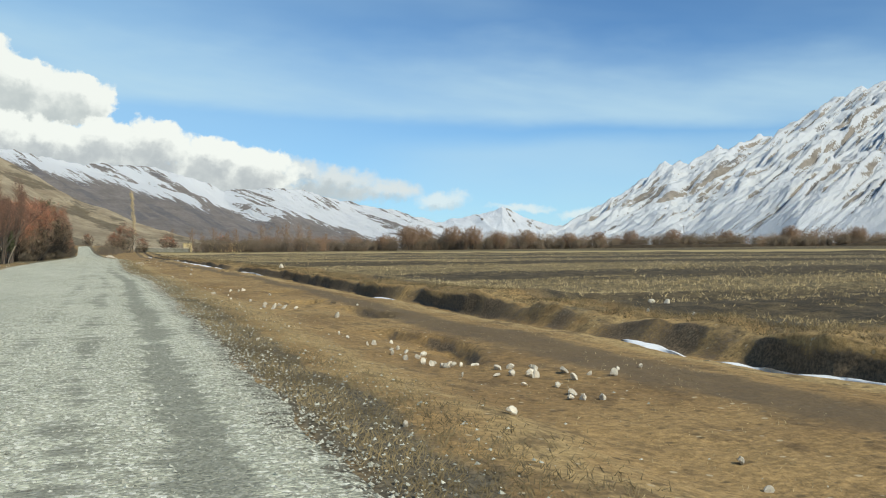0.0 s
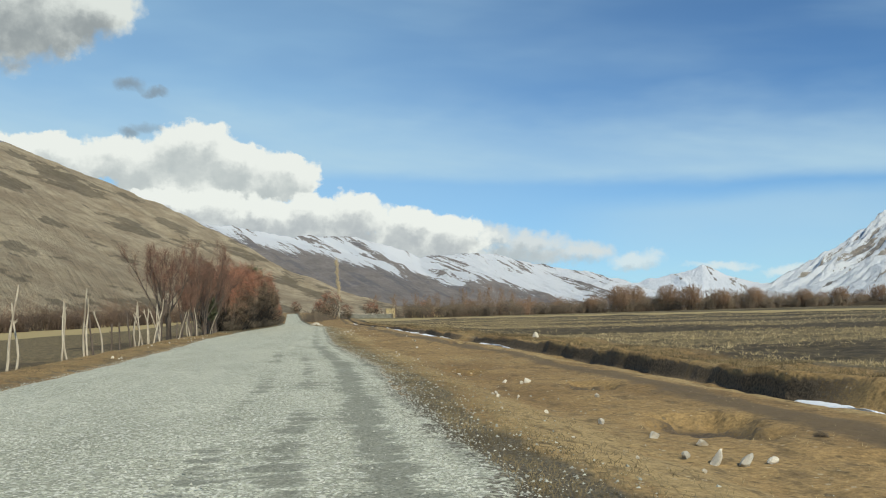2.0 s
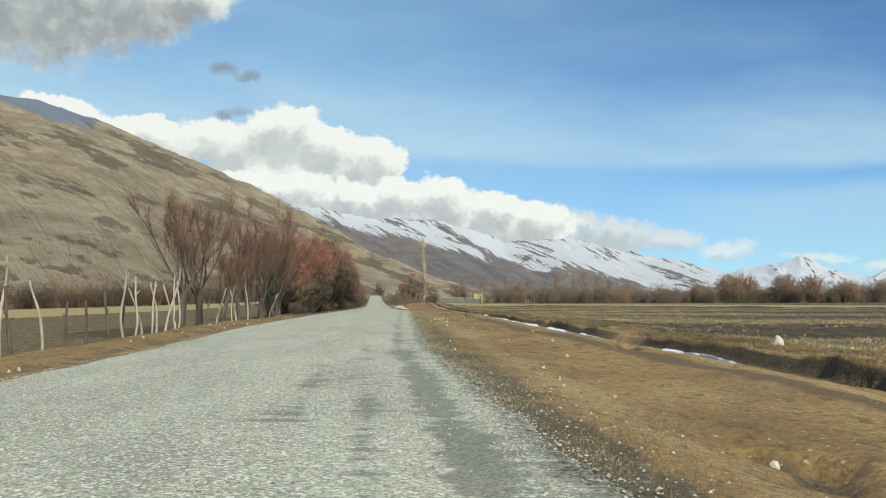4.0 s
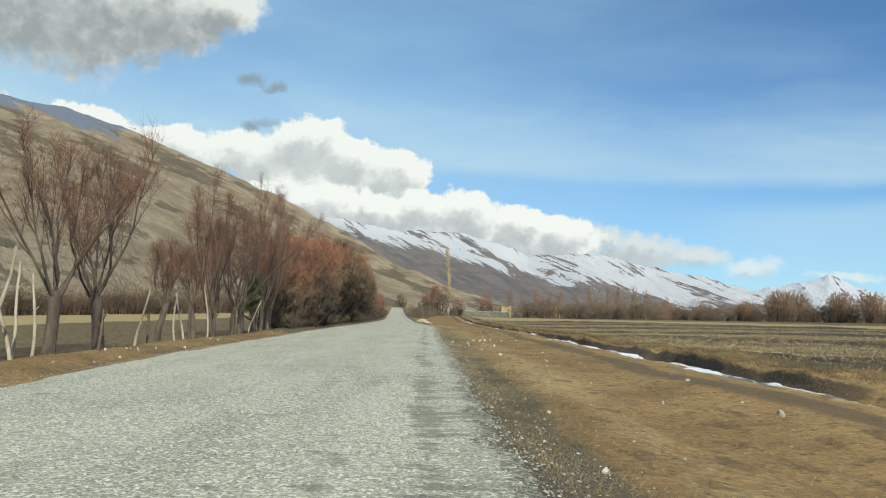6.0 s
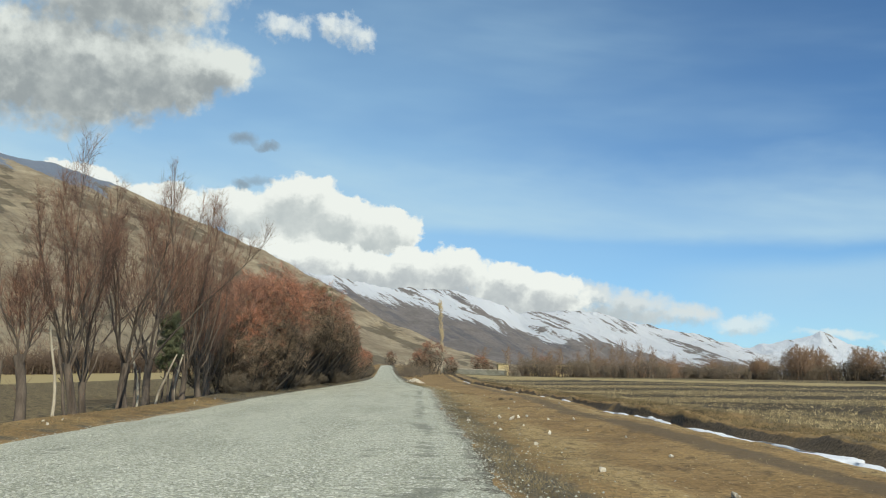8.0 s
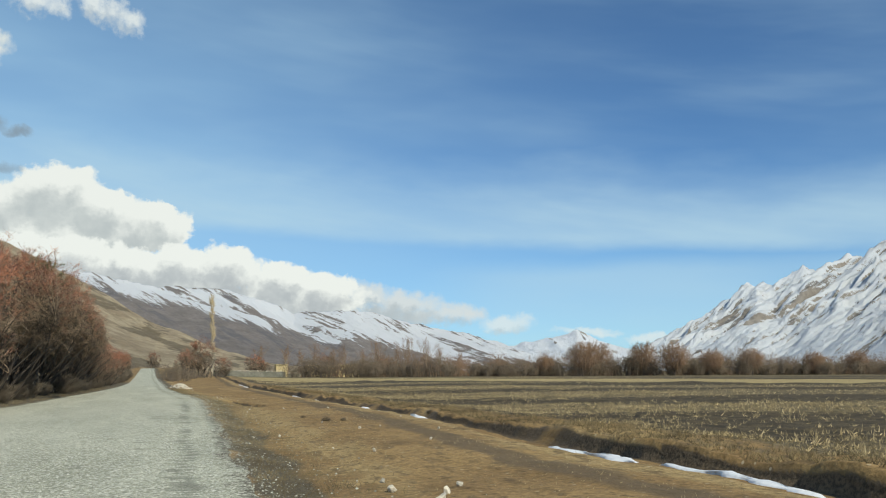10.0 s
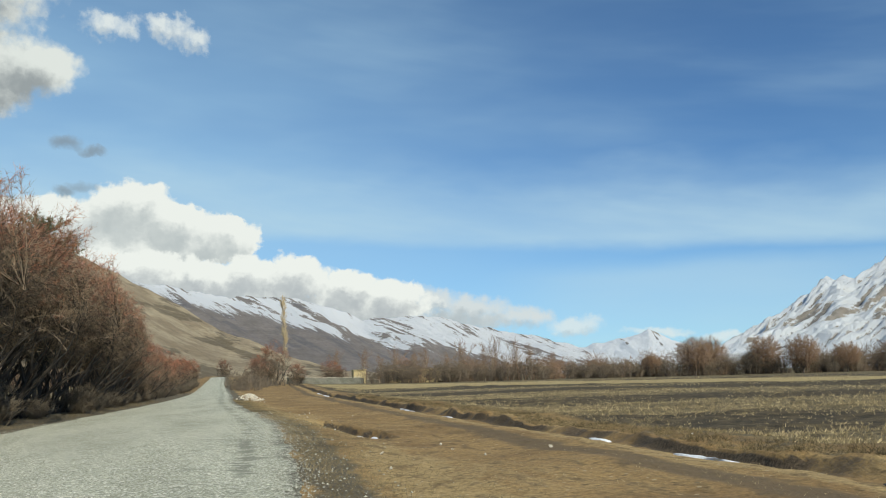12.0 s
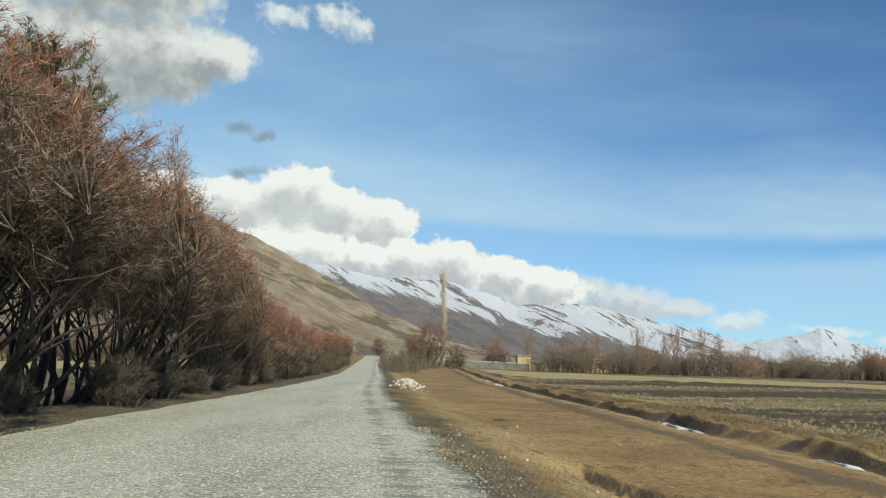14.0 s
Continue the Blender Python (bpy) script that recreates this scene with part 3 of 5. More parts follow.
def mountain(name, label, mat, skyline, near, far, az0, az1, nu, nv, seed, relief, lean, gully_scale, snowline, snow_all=0.0, behind=1.35, power=1.1, rocky=2.0, layers=None, rock=None):
    """A slope that climbs from the near to the far distance, up to the height in degrees that skyline gives for each turn."""
    az = np.radians(np.linspace(az0, az1, nu))[:, None]
    v = np.linspace(0, behind, nv)[None, :]
    sky = skyline(np.degrees(az))
    r0, r1 = near(np.degrees(az)), far(np.degrees(az))
    r = r0 + (r1 - r0) * v
    top = r1 * np.tan(np.radians(np.maximum(sky, 0))) + 1.5
    up = np.where(v <= 1, v ** power, 1 - (v - 1) * 1.2)
    x, y = CENTRE[0] + r * np.sin(az), CENTRE[1] + r * np.cos(az)
    # gullies run down the slope, leaning to one side
    wander = (0.9 / gully_scale) * fbm(x / 420, y / 420, 4, seed + 7) if rock is not None else 0.0
    across = (np.degrees(az) + lean * v + wander) * gully_scale
    g = ridged(across, v * 1.6, 5, seed, 0.55)
    b = fbm(x / 260, y / 260, 6, seed + 50)
    fine = fbm(x / 40, y / 40, 4, seed + 90)
    streak = fbm((np.degrees(az) + lean * v) * gully_scale * 7, v * 6, 5, seed + 33)
    env = np.clip(up, 0, 1) * (1.25 - 0.85 * np.clip(v, 0, 1))
    z = top * up + relief * (env + 0.08) * np.clip(v * 4, 0, 1) * ((g - 0.62) * 1.5 + (0.9 if rock is None else 0.4) * b + 0.18 * fine + 0.75 * streak * (rocky > 2)) - 14 * (1 - np.clip(v * 6, 0, 1))
    me = link_mesh(name, np.stack([x, y, z], -1).reshape(-1, 3), grid_faces(nu, nv)[:, ::-1], mat)
    bands = fbm((np.degrees(az) + 1.1 * lean * v) * 0.8, v * 4.5 + np.degrees(az) * 0.02, 5, seed + 70)
    if layers:
        # dark bands that dip gently to the right across the slope
        el = np.degrees(np.arctan2(z, r))
        bands = 1.35 * fbm(np.degrees(az) / 2.4, (el + layers * np.degrees(az)) / 0.5, 5, seed + 70, 0.6)
        streak = streak * 0.25
    if rock is not None:
        px, py, pz = (np.gradient(c) for c in (x, y, z))
        up_ = px[0] * py[1] - py[0] * px[1]
        side = np.hypot(py[0] * pz[1] - pz[0] * py[1], pz[0] * px[1] - px[0] * pz[1])
        steep = np.arctan2(side, np.abs(up_))
        steep = (steep - np.quantile(steep, 1 - rock)) / steep.std()
    lift = np.clip((z - snowline(np.degrees(az))) / 28.0, -4, 1.2)
    add_attr(me, "snow", 0.5 + 0.35 * lift - rocky * (g - 0.62) + rocky * 1.1 * streak + b * 0.4 + snow_all if rock is None else 0.62 - 0.17 * steep + 1.9 * streak)
    add_attr(me, "fall_across", np.degrees(az) + lean * v + (wander if rock is not None else 1.5 * b))
    add_attr(me, "fall_down", v + 0 * az)
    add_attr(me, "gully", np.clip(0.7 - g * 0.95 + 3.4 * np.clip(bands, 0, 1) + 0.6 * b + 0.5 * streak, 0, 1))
    return tagged(new(name, me), label, "mountain", kind="structure")


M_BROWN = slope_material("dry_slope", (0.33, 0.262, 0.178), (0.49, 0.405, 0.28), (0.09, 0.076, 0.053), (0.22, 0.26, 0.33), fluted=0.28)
# distance haze is mixed into these greyed rock colours
M_HAZY_SLOPE = slope_material("hazy_far_slope", (0.20, 0.18, 0.17), (0.25, 0.225, 0.215), (0.13, 0.13, 0.15))
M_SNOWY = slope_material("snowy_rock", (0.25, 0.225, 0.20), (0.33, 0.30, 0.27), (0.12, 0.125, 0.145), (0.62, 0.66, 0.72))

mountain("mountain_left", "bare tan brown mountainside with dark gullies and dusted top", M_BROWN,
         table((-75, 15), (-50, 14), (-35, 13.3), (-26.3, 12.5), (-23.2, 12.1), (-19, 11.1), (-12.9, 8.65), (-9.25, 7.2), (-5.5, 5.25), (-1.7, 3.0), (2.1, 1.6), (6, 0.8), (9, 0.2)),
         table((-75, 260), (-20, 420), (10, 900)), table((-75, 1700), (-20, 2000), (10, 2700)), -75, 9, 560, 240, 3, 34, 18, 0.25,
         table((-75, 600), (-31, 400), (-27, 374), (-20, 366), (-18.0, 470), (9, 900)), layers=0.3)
mountain("mountain_ledge", "grey brown mountain shoulder with a snow covered ledge", M_HAZY_SLOPE,
         table((-16, 7.6), (-8, 6.5), (-4, 5.5), (0, 4.75), (3.5, 4.0), (5.2, 3.4), (8, 2.1), (11.5, 0.6), (13, 0.2)),
         lambda a: 1900 + 0 * a, lambda a: 3200 + 0 * a, -16, 13, 300, 140, 17, 34, 9, 0.4,
         table((-16, 380), (-8, 328), (-4, 272), (0, 231), (3.5, 195), (6, 184), (13, 200)), rocky=0.9)
mountain("mountain_middle", "snow covered mountain ridge with dark rock bands below cloud", M_HAZY_SLOPE,
         table((-8, 6.4), (-1, 5.5), (3.95, 5.1), (7, 3.9), (8.6, 3.95), (11, 4.0), (15, 3.1), (20.3, 2.0), (22.2, 1.2), (26, 0.3)),
         lambda a: 2700 + 0 * a, lambda a: 4000 + 0 * a, -8, 26, 340, 150, 29, 62, 9, 0.45,
         table((-8, 330), (3, 265), (7, 190), (12, 120), (16, 60), (20, 15), (26, 0)), 0.0, rocky=1.8)
mountain("mountain_far", "distant white snow peaks at the valley's head", M_SNOWY,
         table((16, 0.6), (19, 1.2), (20.8, 1.55), (23.2, 2.0), (25.6, 2.6), (27.1, 1.85), (29.3, 1.4), (33, 1.0), (37, 0.4)),
         lambda a: 4000 + 0 * a, lambda a: 4560 + 0 * a, 16, 37, 220, 70, 37, 45, 2, 0.6, lambda a: 20 + 0 * a, 0.35, 1.15)
mountain("mountain_right", "steep snowy mountain with pale rock ribs and shaded gullies", M_SNOWY,
         table((28, 0.3), (30.4, 1.2), (33.3, 3.0), (36.85, 4.9), (37.8, 4.7), (39.7, 5.95), (42.4, 6.4), (44.3, 7.45), (46.5, 8.45), (48.6, 9.15), (56, 11.5), (75, 14)),
         table((28, 3300), (45, 1900), (75, 1300)), table((28, 4500), (50, 3900), (75, 3300)), 28, 75, 700, 300, 43, 185, -15, 0.42,
         table((28, 40), (75, 40)), 0.12, rocky=2.3, rock=0.2)

# ---- plants: stems as tapered tubes, twigs as fine spikes ----
class Tubes:
    """Gathers tapered tubes into one mesh."""

    def __init__(self):
        self.v, self.f, self.t, self.count = [], [], [], 0

    def stem(self, points, radii, sides=6):
        pts, n = np.asarray(points, float), len(points)
        tang = np.gradient(pts, axis=0)
        tang /= np.linalg.norm(tang, axis=1)[:, None] + 1e-9
        ref = np.where(np.abs(tang[:, 2:3]) > 0.9, [[1.0, 0, 0]], [[0, 0, 1.0]])
        a = np.cross(tang, ref)
        a /= np.linalg.norm(a, axis=1)[:, None] + 1e-9
        b = np.cross(tang, a)
        th = np.arange(sides) * 2 * np.pi / sides
        ring = pts[:, None] + np.asarray(radii)[:, None, None] * (np.cos(th)[None, :, None] * a[:, None] + np.sin(th)[None, :, None] * b[:, None])
        self.v.append(ring.reshape(-1, 3))
        i = self.count + np.arange(n * sides).reshape(n, sides)
        j = np.roll(i, -1, axis=1)
        self.f.append(np.stack([i[:-1], j[:-1], j[1:], i[1:]], -1).reshape(-1, 4))
        self.count += n * sides

    def twigs(self, start, way, radius, r, bend=0.25):
        """Many fine three-sided spikes at once; way holds their length."""
        n = len(start)
        if not n:
            return
        ln = np.linalg.norm(way, axis=1)[:, None]
        d = way / (ln + 1e-9)
        ref = r.normal(size=(n, 3))
        a = np.cross(d, ref)
        a /= np.linalg.norm(a, axis=1)[:, None] + 1e-9
        b = np.cross(d, a)
        tip = start + way + b * ln * bend * r.uniform(-0.5, 0.5, (n, 1))
        rad = np.broadcast_to(np.asarray(radius, float).reshape(-1, 1), (n, 1))
        rows = [start + rad * (math.cos(t) * a + math.sin(t) * b) for t in (0.0, 2.094, 4.189)] + [tip]
        self.v.append(np.stack(rows, 1).reshape(-1, 3))
        base = self.count + 4 * np.arange(n)[:, None, None]
        self.t.append((base + np.array([[0, 1, 3], [1, 2, 3], [2, 0, 3]])[None]).reshape(-1, 3))
        self.count += 4 * n

    def join(self, other):
        self.v += other.v
        self.f += [f + self.count for f in other.f]
        self.t += [t + self.count for t in other.t]
        self.count += other.count

    def mesh(self, name, mat):
        return link_mesh(name, np.concatenate(self.v), np.concatenate(self.f) if self.f else None, mat, True, np.concatenate(self.t) if self.t else None)


def curve(p, d, length, n, r, up=0.25, wander=0.12):
    """A wandering line that turns upwards."""
    pts, d = [np.array(p, float)], np.array(d, float)
    for k in range(n):
        d = d / np.linalg.norm(d)
        pts.append(pts[-1] + d * length / n)
        d = d + np.array([0, 0, up / n * 2]) + r.normal(size=3) * wander
    return np.array(pts)


def along(pts, t):
    s = t * (len(pts) - 1)
    i = min(int(s), len(pts) - 2)
    return pts[i] + (pts[i + 1] - pts[i]) * (s - i), pts[i + 1] - pts[i]


def spray(tubes, r, starts, ways, per, length, radius, spread_, up=0.15):
    """Twigs that leave a set of branch points in about the branch's own direction."""
    s, w = np.repeat(starts, per, 0), np.repeat(ways, per, 0)
    w = w / (np.linalg.norm(w, axis=1)[:, None] + 1e-9)
    w = w + r.normal(size=w.shape) * spread_ + np.array([0, 0, up])
    w = w / np.linalg.norm(w, axis=1)[:, None]
    ln = length * r.uniform(0.45, 1.25, (len(w), 1))
    tubes.twigs(s, w * ln, radius * r.uniform(0.7, 1.2, (len(w), 1)), r)
    return s + w * ln * 0.55, w


def bark(name, a, b, depth=0.02):
    return mat_two(name, a, b, 3.0, 0.95, (1, 1, 0.25), fine=30, depth=depth)


M_BARK = bark("grey_bark", (0.165, 0.132, 0.105), (0.075, 0.06, 0.05))
M_DARK_BARK = bark("dark_bark", (0.065, 0.054, 0.045), (0.035, 0.03, 0.026))
M_PALE_BARK = bark("pale_bark", (0.52, 0.46, 0.36), (0.30, 0.25, 0.19))
M_TWIG = mat_two("brown_twigs", (0.25, 0.135, 0.092), (0.16, 0.10, 0.075), 0.6, 0.8, per_twig=0.5)
M_RED = mat_two("red_twigs", (0.43, 0.17, 0.092), (0.30, 0.15, 0.105), 0.35, 0.7, c=(0.52, 0.34, 0.28), per_object=0.2, per_twig=0.6)
M_GREY_TWIG = mat_two("grey_twigs", (0.36, 0.27, 0.19), (0.17, 0.132, 0.098), 0.5, 0.85, per_twig=0.75)
M_BRUSH = mat_two("grey_brush", (0.19, 0.155, 0.115), (0.11, 0.09, 0.068), 0.5, 0.85)
M_BELT = mat_two("winter_shrubs", (0.255, 0.16, 0.105), (0.18, 0.135, 0.10), 0.02, 0.9, c=(0.29, 0.19, 0.125), fine=0.11)
M_BELT_DARK = mat_two("dark_shrubs", (0.19, 0.15, 0.11), (0.13, 0.105, 0.08), 0.05, 0.9)
M_LEFT_BELT = mat_two("thicket_brown", (0.145, 0.1, 0.072), (0.095, 0.072, 0.056), 0.05, 0.9)
M_JUNIPER = mat_two("juniper", (0.10, 0.115, 0.06), (0.18, 0.185, 0.11), 0.8, 0.8)
M_STRAW = mat_two("straw", (0.52, 0.42, 0.245), (0.33, 0.26, 0.15), 0.3, 0.9, per_twig=0.4)
M_STUBBLE = mat_two("broken_stubble", (0.48, 0.385, 0.22), (0.25, 0.195, 0.11), 0.25, 0.9, per_twig=0.5)
M_BANK_GRASS = mat_two("bank_grass", (0.25, 0.19, 0.1), (0.13, 0.1, 0.055), 0.4, 0.9, per_twig=0.4)
M_POPLAR = mat_two("poplar_twigs", (0.52, 0.43, 0.28), (0.42, 0.34, 0.22), 0.3, 0.9)
M_DRY_GRASS = mat_two("dry_grass", (0.30, 0.235, 0.13), (0.12, 0.095, 0.055), 0.4, 0.9)


def part(name, me, parent, label="", m=None):
    ob = new(name, me)
    ob.parent = parent
    if m is not None:
        ob.matrix_basis = m
    if label:
        ob["label"] = label
    return ob


def thing(name, label, category, m, group=""):
    ob = new(name)
    ob.empty_display_size = 0.2
    ob.matrix_basis = m
    return tagged(ob, label, category, group)


def stand(x, y, turn=0.0, lean=0.0, sink=0.04):
    return pose(x, y, height(x, y) - sink, lean, 0, turn)


def bare_tree(seed, h, fork, limbs, spread_, trunk_r, dense=1.0):
    """Meshes of a bare, upright tree: trunk with limbs, and fine crown."""
    r = np.random.default_rng(seed)
    wood, fine, arms = Tubes(), Tubes(), []
    trunk = curve((0, 0, -0.15), (r.normal() * 0.08, r.normal() * 0.08, 1), fork + 0.15, 6, r, 0.1, 0.07)
    wood.stem(trunk, trunk_r * np.array([1.35, 1.08, 0.98, 0.93, 0.92, 0.95, 1.0]), 9)
    for _ in range(int(7 * dense)):
        p, _d = along(trunk, r.uniform(0.1, 0.95))
        a = r.uniform(0, 6.28)
        fine.twigs(p[None] + 0, np.array([[math.cos(a), math.sin(a), 1.1]]) * r.uniform(0.2, 0.6), 0.008, r)
    for k in range(limbs):
        a = 6.28 * (k + r.uniform(-0.3, 0.3)) / limbs
        s = spread_ * r.uniform(0.5, 1.25)
        p, _d = along(trunk, r.uniform(0.78, 1.0))
        ln = (h - fork) * r.uniform(0.7, 1.12)
        limb = curve(p, (math.cos(a) * s, math.sin(a) * s, 1), ln, 8, r, 0.3, 0.15)
        arm = Tubes()
        arms.append(arm)
        arm.stem(limb, trunk_r * 0.3 * np.linspace(1, 0.09, 9) ** 0.9, 6)
        starts, ways = [], []
        for t in np.sort(r.uniform(0.16, 0.98, int(10 * dense))):
            q, d = along(limb, t)
            d = d / np.linalg.norm(d)
            b = r.uniform(0, 6.28)
            out = d + np.array([math.cos(b), math.sin(b), 0.35]) * r.uniform(0.35, 0.75)
            bl = ln * (1.05 - t) * r.uniform(0.28, 0.5) + 0.35
            br = curve(q, out, bl, 5, r, 0.55, 0.1)
            arm.stem(br, trunk_r * 0.1 * (1.15 - 0.75 * t) * np.linspace(1, 0.22, 6), 4)
            for u in np.linspace(0.2, 1, 7):
                e, w = along(br, min(u, 0.999))
                starts.append(e), ways.append(w)
        for u in np.linspace(0.5, 1, 8):
            e, w = along(limb, min(u, 0.999))
            starts.append(e), ways.append(w)
        s1, w1 = spray(fine, r, np.array(starts), np.array(ways), 2, 0.8, 0.0062, 0.42, 0.25)
        spray(fine, r, s1, w1, 3, 0.5, 0.0045, 0.6, 0.22)
    return wood, arms, fine


def shrub(seed, h, w, stems, stem_r, per, twig, dense=1.0, bare=0.28, lean=(0.0, 0.0)):
    """Meshes of a many-stemmed willow: dark stems that fan out into an uneven dome of fine twigs, grey within and reddish outside."""
    r = np.random.default_rng(seed)
    stems_, lines, inner, outer = [], [], Tubes(), Tubes()
    for k in range(stems):
        a, out = 6.28 * (k + r.uniform(-0.4, 0.4)) / stems * 2.618, math.sqrt((k + 0.5) / stems)
        p = (math.cos(a) * out * w * 0.27, math.sin(a) * out * w * 0.27, -0.1)
        ln = h * r.uniform(0.66, 0.84) * (1 - 0.18 * out * out)
        d = (math.cos(a) * out * 0.75 * w / h + lean[0] + r.normal() * 0.16, math.sin(a) * out * 0.75 * w / h + lean[1] + r.normal() * 0.16, 1)
        st = curve(p, d, ln, 9, r, 0.1, 0.15)
        wood = Tubes()
        stems_.append(wood)
        lines.append(st)
        wood.stem(st, stem_r * r.uniform(0.7, 1.45) * np.linspace(1, 0.13, 10) ** 1.3, 6)
        # a fork low down
        q, dd = along(st, r.uniform(0.2, 0.45))
        b = r.uniform(0, 6.28)
        arm = curve(q, dd / np.linalg.norm(dd) + np.array([math.cos(b), math.sin(b), 0]) * 0.55, ln * 0.5, 6, r, 0.2, 0.14)
        wood.stem(arm, stem_r * 0.55 * np.linspace(1, 0.15, 7), 5)
    lines = np.array(lines)
    n = stems * per
    d = r.normal(size=(n, 3))
    d /= np.linalg.norm(d, axis=1)[:, None]
    th, ph = np.arctan2(d[:, 1], d[:, 0]), d[:, 2]
    bulge = 0.9 + 0.75 * fbm(np.cos(th) * 1.5 + 7 + ph, np.sin(th) * 1.5 + 3 - ph, 3, seed)
    rad = (r.uniform(0, 1, n) ** 0.4 * bulge)[:, None]
    mid = h * (bare + (1 - bare) * 0.42)
    half = np.stack([np.full(n, w * 0.5), np.full(n, w * 0.5), np.where(d[:, 2] > 0, h - mid, mid - bare * h)], -1)
    goal = np.array([lean[0] * h * 0.55, lean[1] * h * 0.55, mid]) + d * rad * half
    starts, ways, shell = [], [], []
    for k in range(n):
        g = goal[k]
        # the limb that passes nearest below carries this branch
        below = lines[:, :, 2] < max(0.9, g[2] * 0.92)
        far = np.where(below, np.abs(np.hypot(lines[:, :, 0] - g[0], lines[:, :, 1] - g[1]) - 1.0) + 0.8 * np.abs(g[2] - 0.7 - lines[:, :, 2]), 1e3)
        q = np.unravel_index(np.argmin(far + 0.3 * r.uniform(size=far.shape)), far.shape)
        q0 = lines[q]
        ctrl = q0 + (g - q0) * np.array([0.5, 0.5, 0.7]) + r.normal(size=3) * 0.12
        t = np.linspace(0, 1, 6)[:, None]
        br = (1 - t) ** 2 * q0 + 2 * t * (1 - t) * ctrl + t * t * g + r.normal(size=(6, 3)) * 0.03
        inner.stem(br, 0.2 * stem_r * np.linspace(1, 0.28, 6), 3)
        for u in (0.5, 0.64, 0.78, 0.9, 0.999):
            e, ww = along(br, u)
            starts.append(e), ways.append(ww / (np.linalg.norm(ww) + 1e-9) + 0.7 * d[k]), shell.append(float(rad[k, 0]))
    starts, ways, shell = np.array(starts), np.array(ways), np.array(shell)
    n1, n2 = max(1, int(round(2.4 * dense))), max(1, int(round(1.5 * dense)))
    level = (starts[:, 2] - bare * h) / (h * (1 - bare))
    top = level + 0.22 * (shell - 0.7) > 0.58 + 0.17 * r.normal(size=len(starts))
    for mask, tub, up in ((top, outer, 0.16), (~top, inner, 0.0)):
        if mask.any():
            s1, w1 = spray(tub, r, starts[mask], ways[mask], n1, twig, 0.0085, 0.75, up)
            spray(tub, r, s1, w1, n2, twig * 0.62, 0.0065, 0.85, up)
    return stems_, inner, outer


def plant(name, label, category, parts, x, y, turn=0.0, scale=1.0, group="", sink=0.05):
    ob = thing(name, label, category, stand(x, y, turn, 0, sink) @ Matrix.Diagonal((scale, scale, scale, 1)), group)
    for pname, me, plabel in parts:
        part(pname, me, ob, plabel)
    return ob


# bare pollard willows along the bank
TREES = []
for seed, h, fork, limbs, s, rad in ((1, 7.2, 2.0, 6, 0.55, 0.18), (2, 7.6, 1.9, 7, 0.65, 0.19), (3, 5.0, 1.9, 4, 0.4, 0.14), (4, 8.8, 2.0, 7, 0.6, 0.16), (5, 9.2, 1.8, 7, 0.66, 0.17), (6, 9.0, 1.3, 8, 0.55, 0.13)):
    wd, arms, fn = bare_tree(seed * 11, h, fork, limbs, s, rad)
    TREES.append((("trunk", wd.mesh("tree_trunk", M_BARK), "rough grey bark trunk"), *(("limb", arm.mesh("tree_limb", M_BARK), "") for arm in arms), ("crown", fn.mesh("tree_crown", M_TWIG), "fine reddish brown bare twigs")))
for kind, x, y, turn, scale in ((0, -11.4, 83.9, 10, 1.12), (1, -11.4, 87.9, 80, 1.12), (2, -11.5, 94.9, 30, 1.0), (2, -11.6, 101.0, 140, 1.08),
                                (3, -11.5, 104.7, 200, 0.92), (5, -11.8, 106.2, 20, 0.98), (4, -11.3, 109.1, 300, 1.0), (3, -11.7, 113.0, 90, 1.04),
                                (5, -11.2, 116.9, 170, 1.08), (3, -12.2, 118.6, 40, 0.98), (4, -11.5, 121.4, 250, 0.95), (5, -12.0, 124.6, 60, 0.96), (5, -12.6, 128.0, 210, 0.9)):
    plant("willow_tree", "bare pollard willow with grey trunk on the road bank", "tree", TREES[kind], x, y, turn, scale, "bare trees along the road")

# red willow thickets beside the road
SHRUBS = []
for seed, h, w, stems, rad, per, lean in ((21, 9.6, 8.4, 17, 0.105, 34, (0.2, 0)), (22, 10.2, 8.8, 19, 0.115, 34, (0.22, 0.03)), (23, 7.2, 6.4, 16, 0.06, 26, (0.05, 0)), (24, 8.8, 7.0, 13, 0.07, 18, (0.08, 0)), (25, 7.0, 6.4, 12, 0.06, 20, (0, 0))):
    wd, inn, out = shrub(seed, h, w, stems, rad, per, 0.6, 1.7, 0.34 if rad > 0.09 else 0.06, lean)
    SHRUBS.append((*(("stem", one.mesh("shrub_stem", M_DARK_BARK), "crooked dark stem" if not k else "") for k, one in enumerate(wd)), ("inner_crown", inn.mesh("shrub_inner", M_GREY_TWIG), "dense grey brown twigs"),
                   ("crown", out.mesh("shrub_crown", M_RED), "fine rust red twigs")))
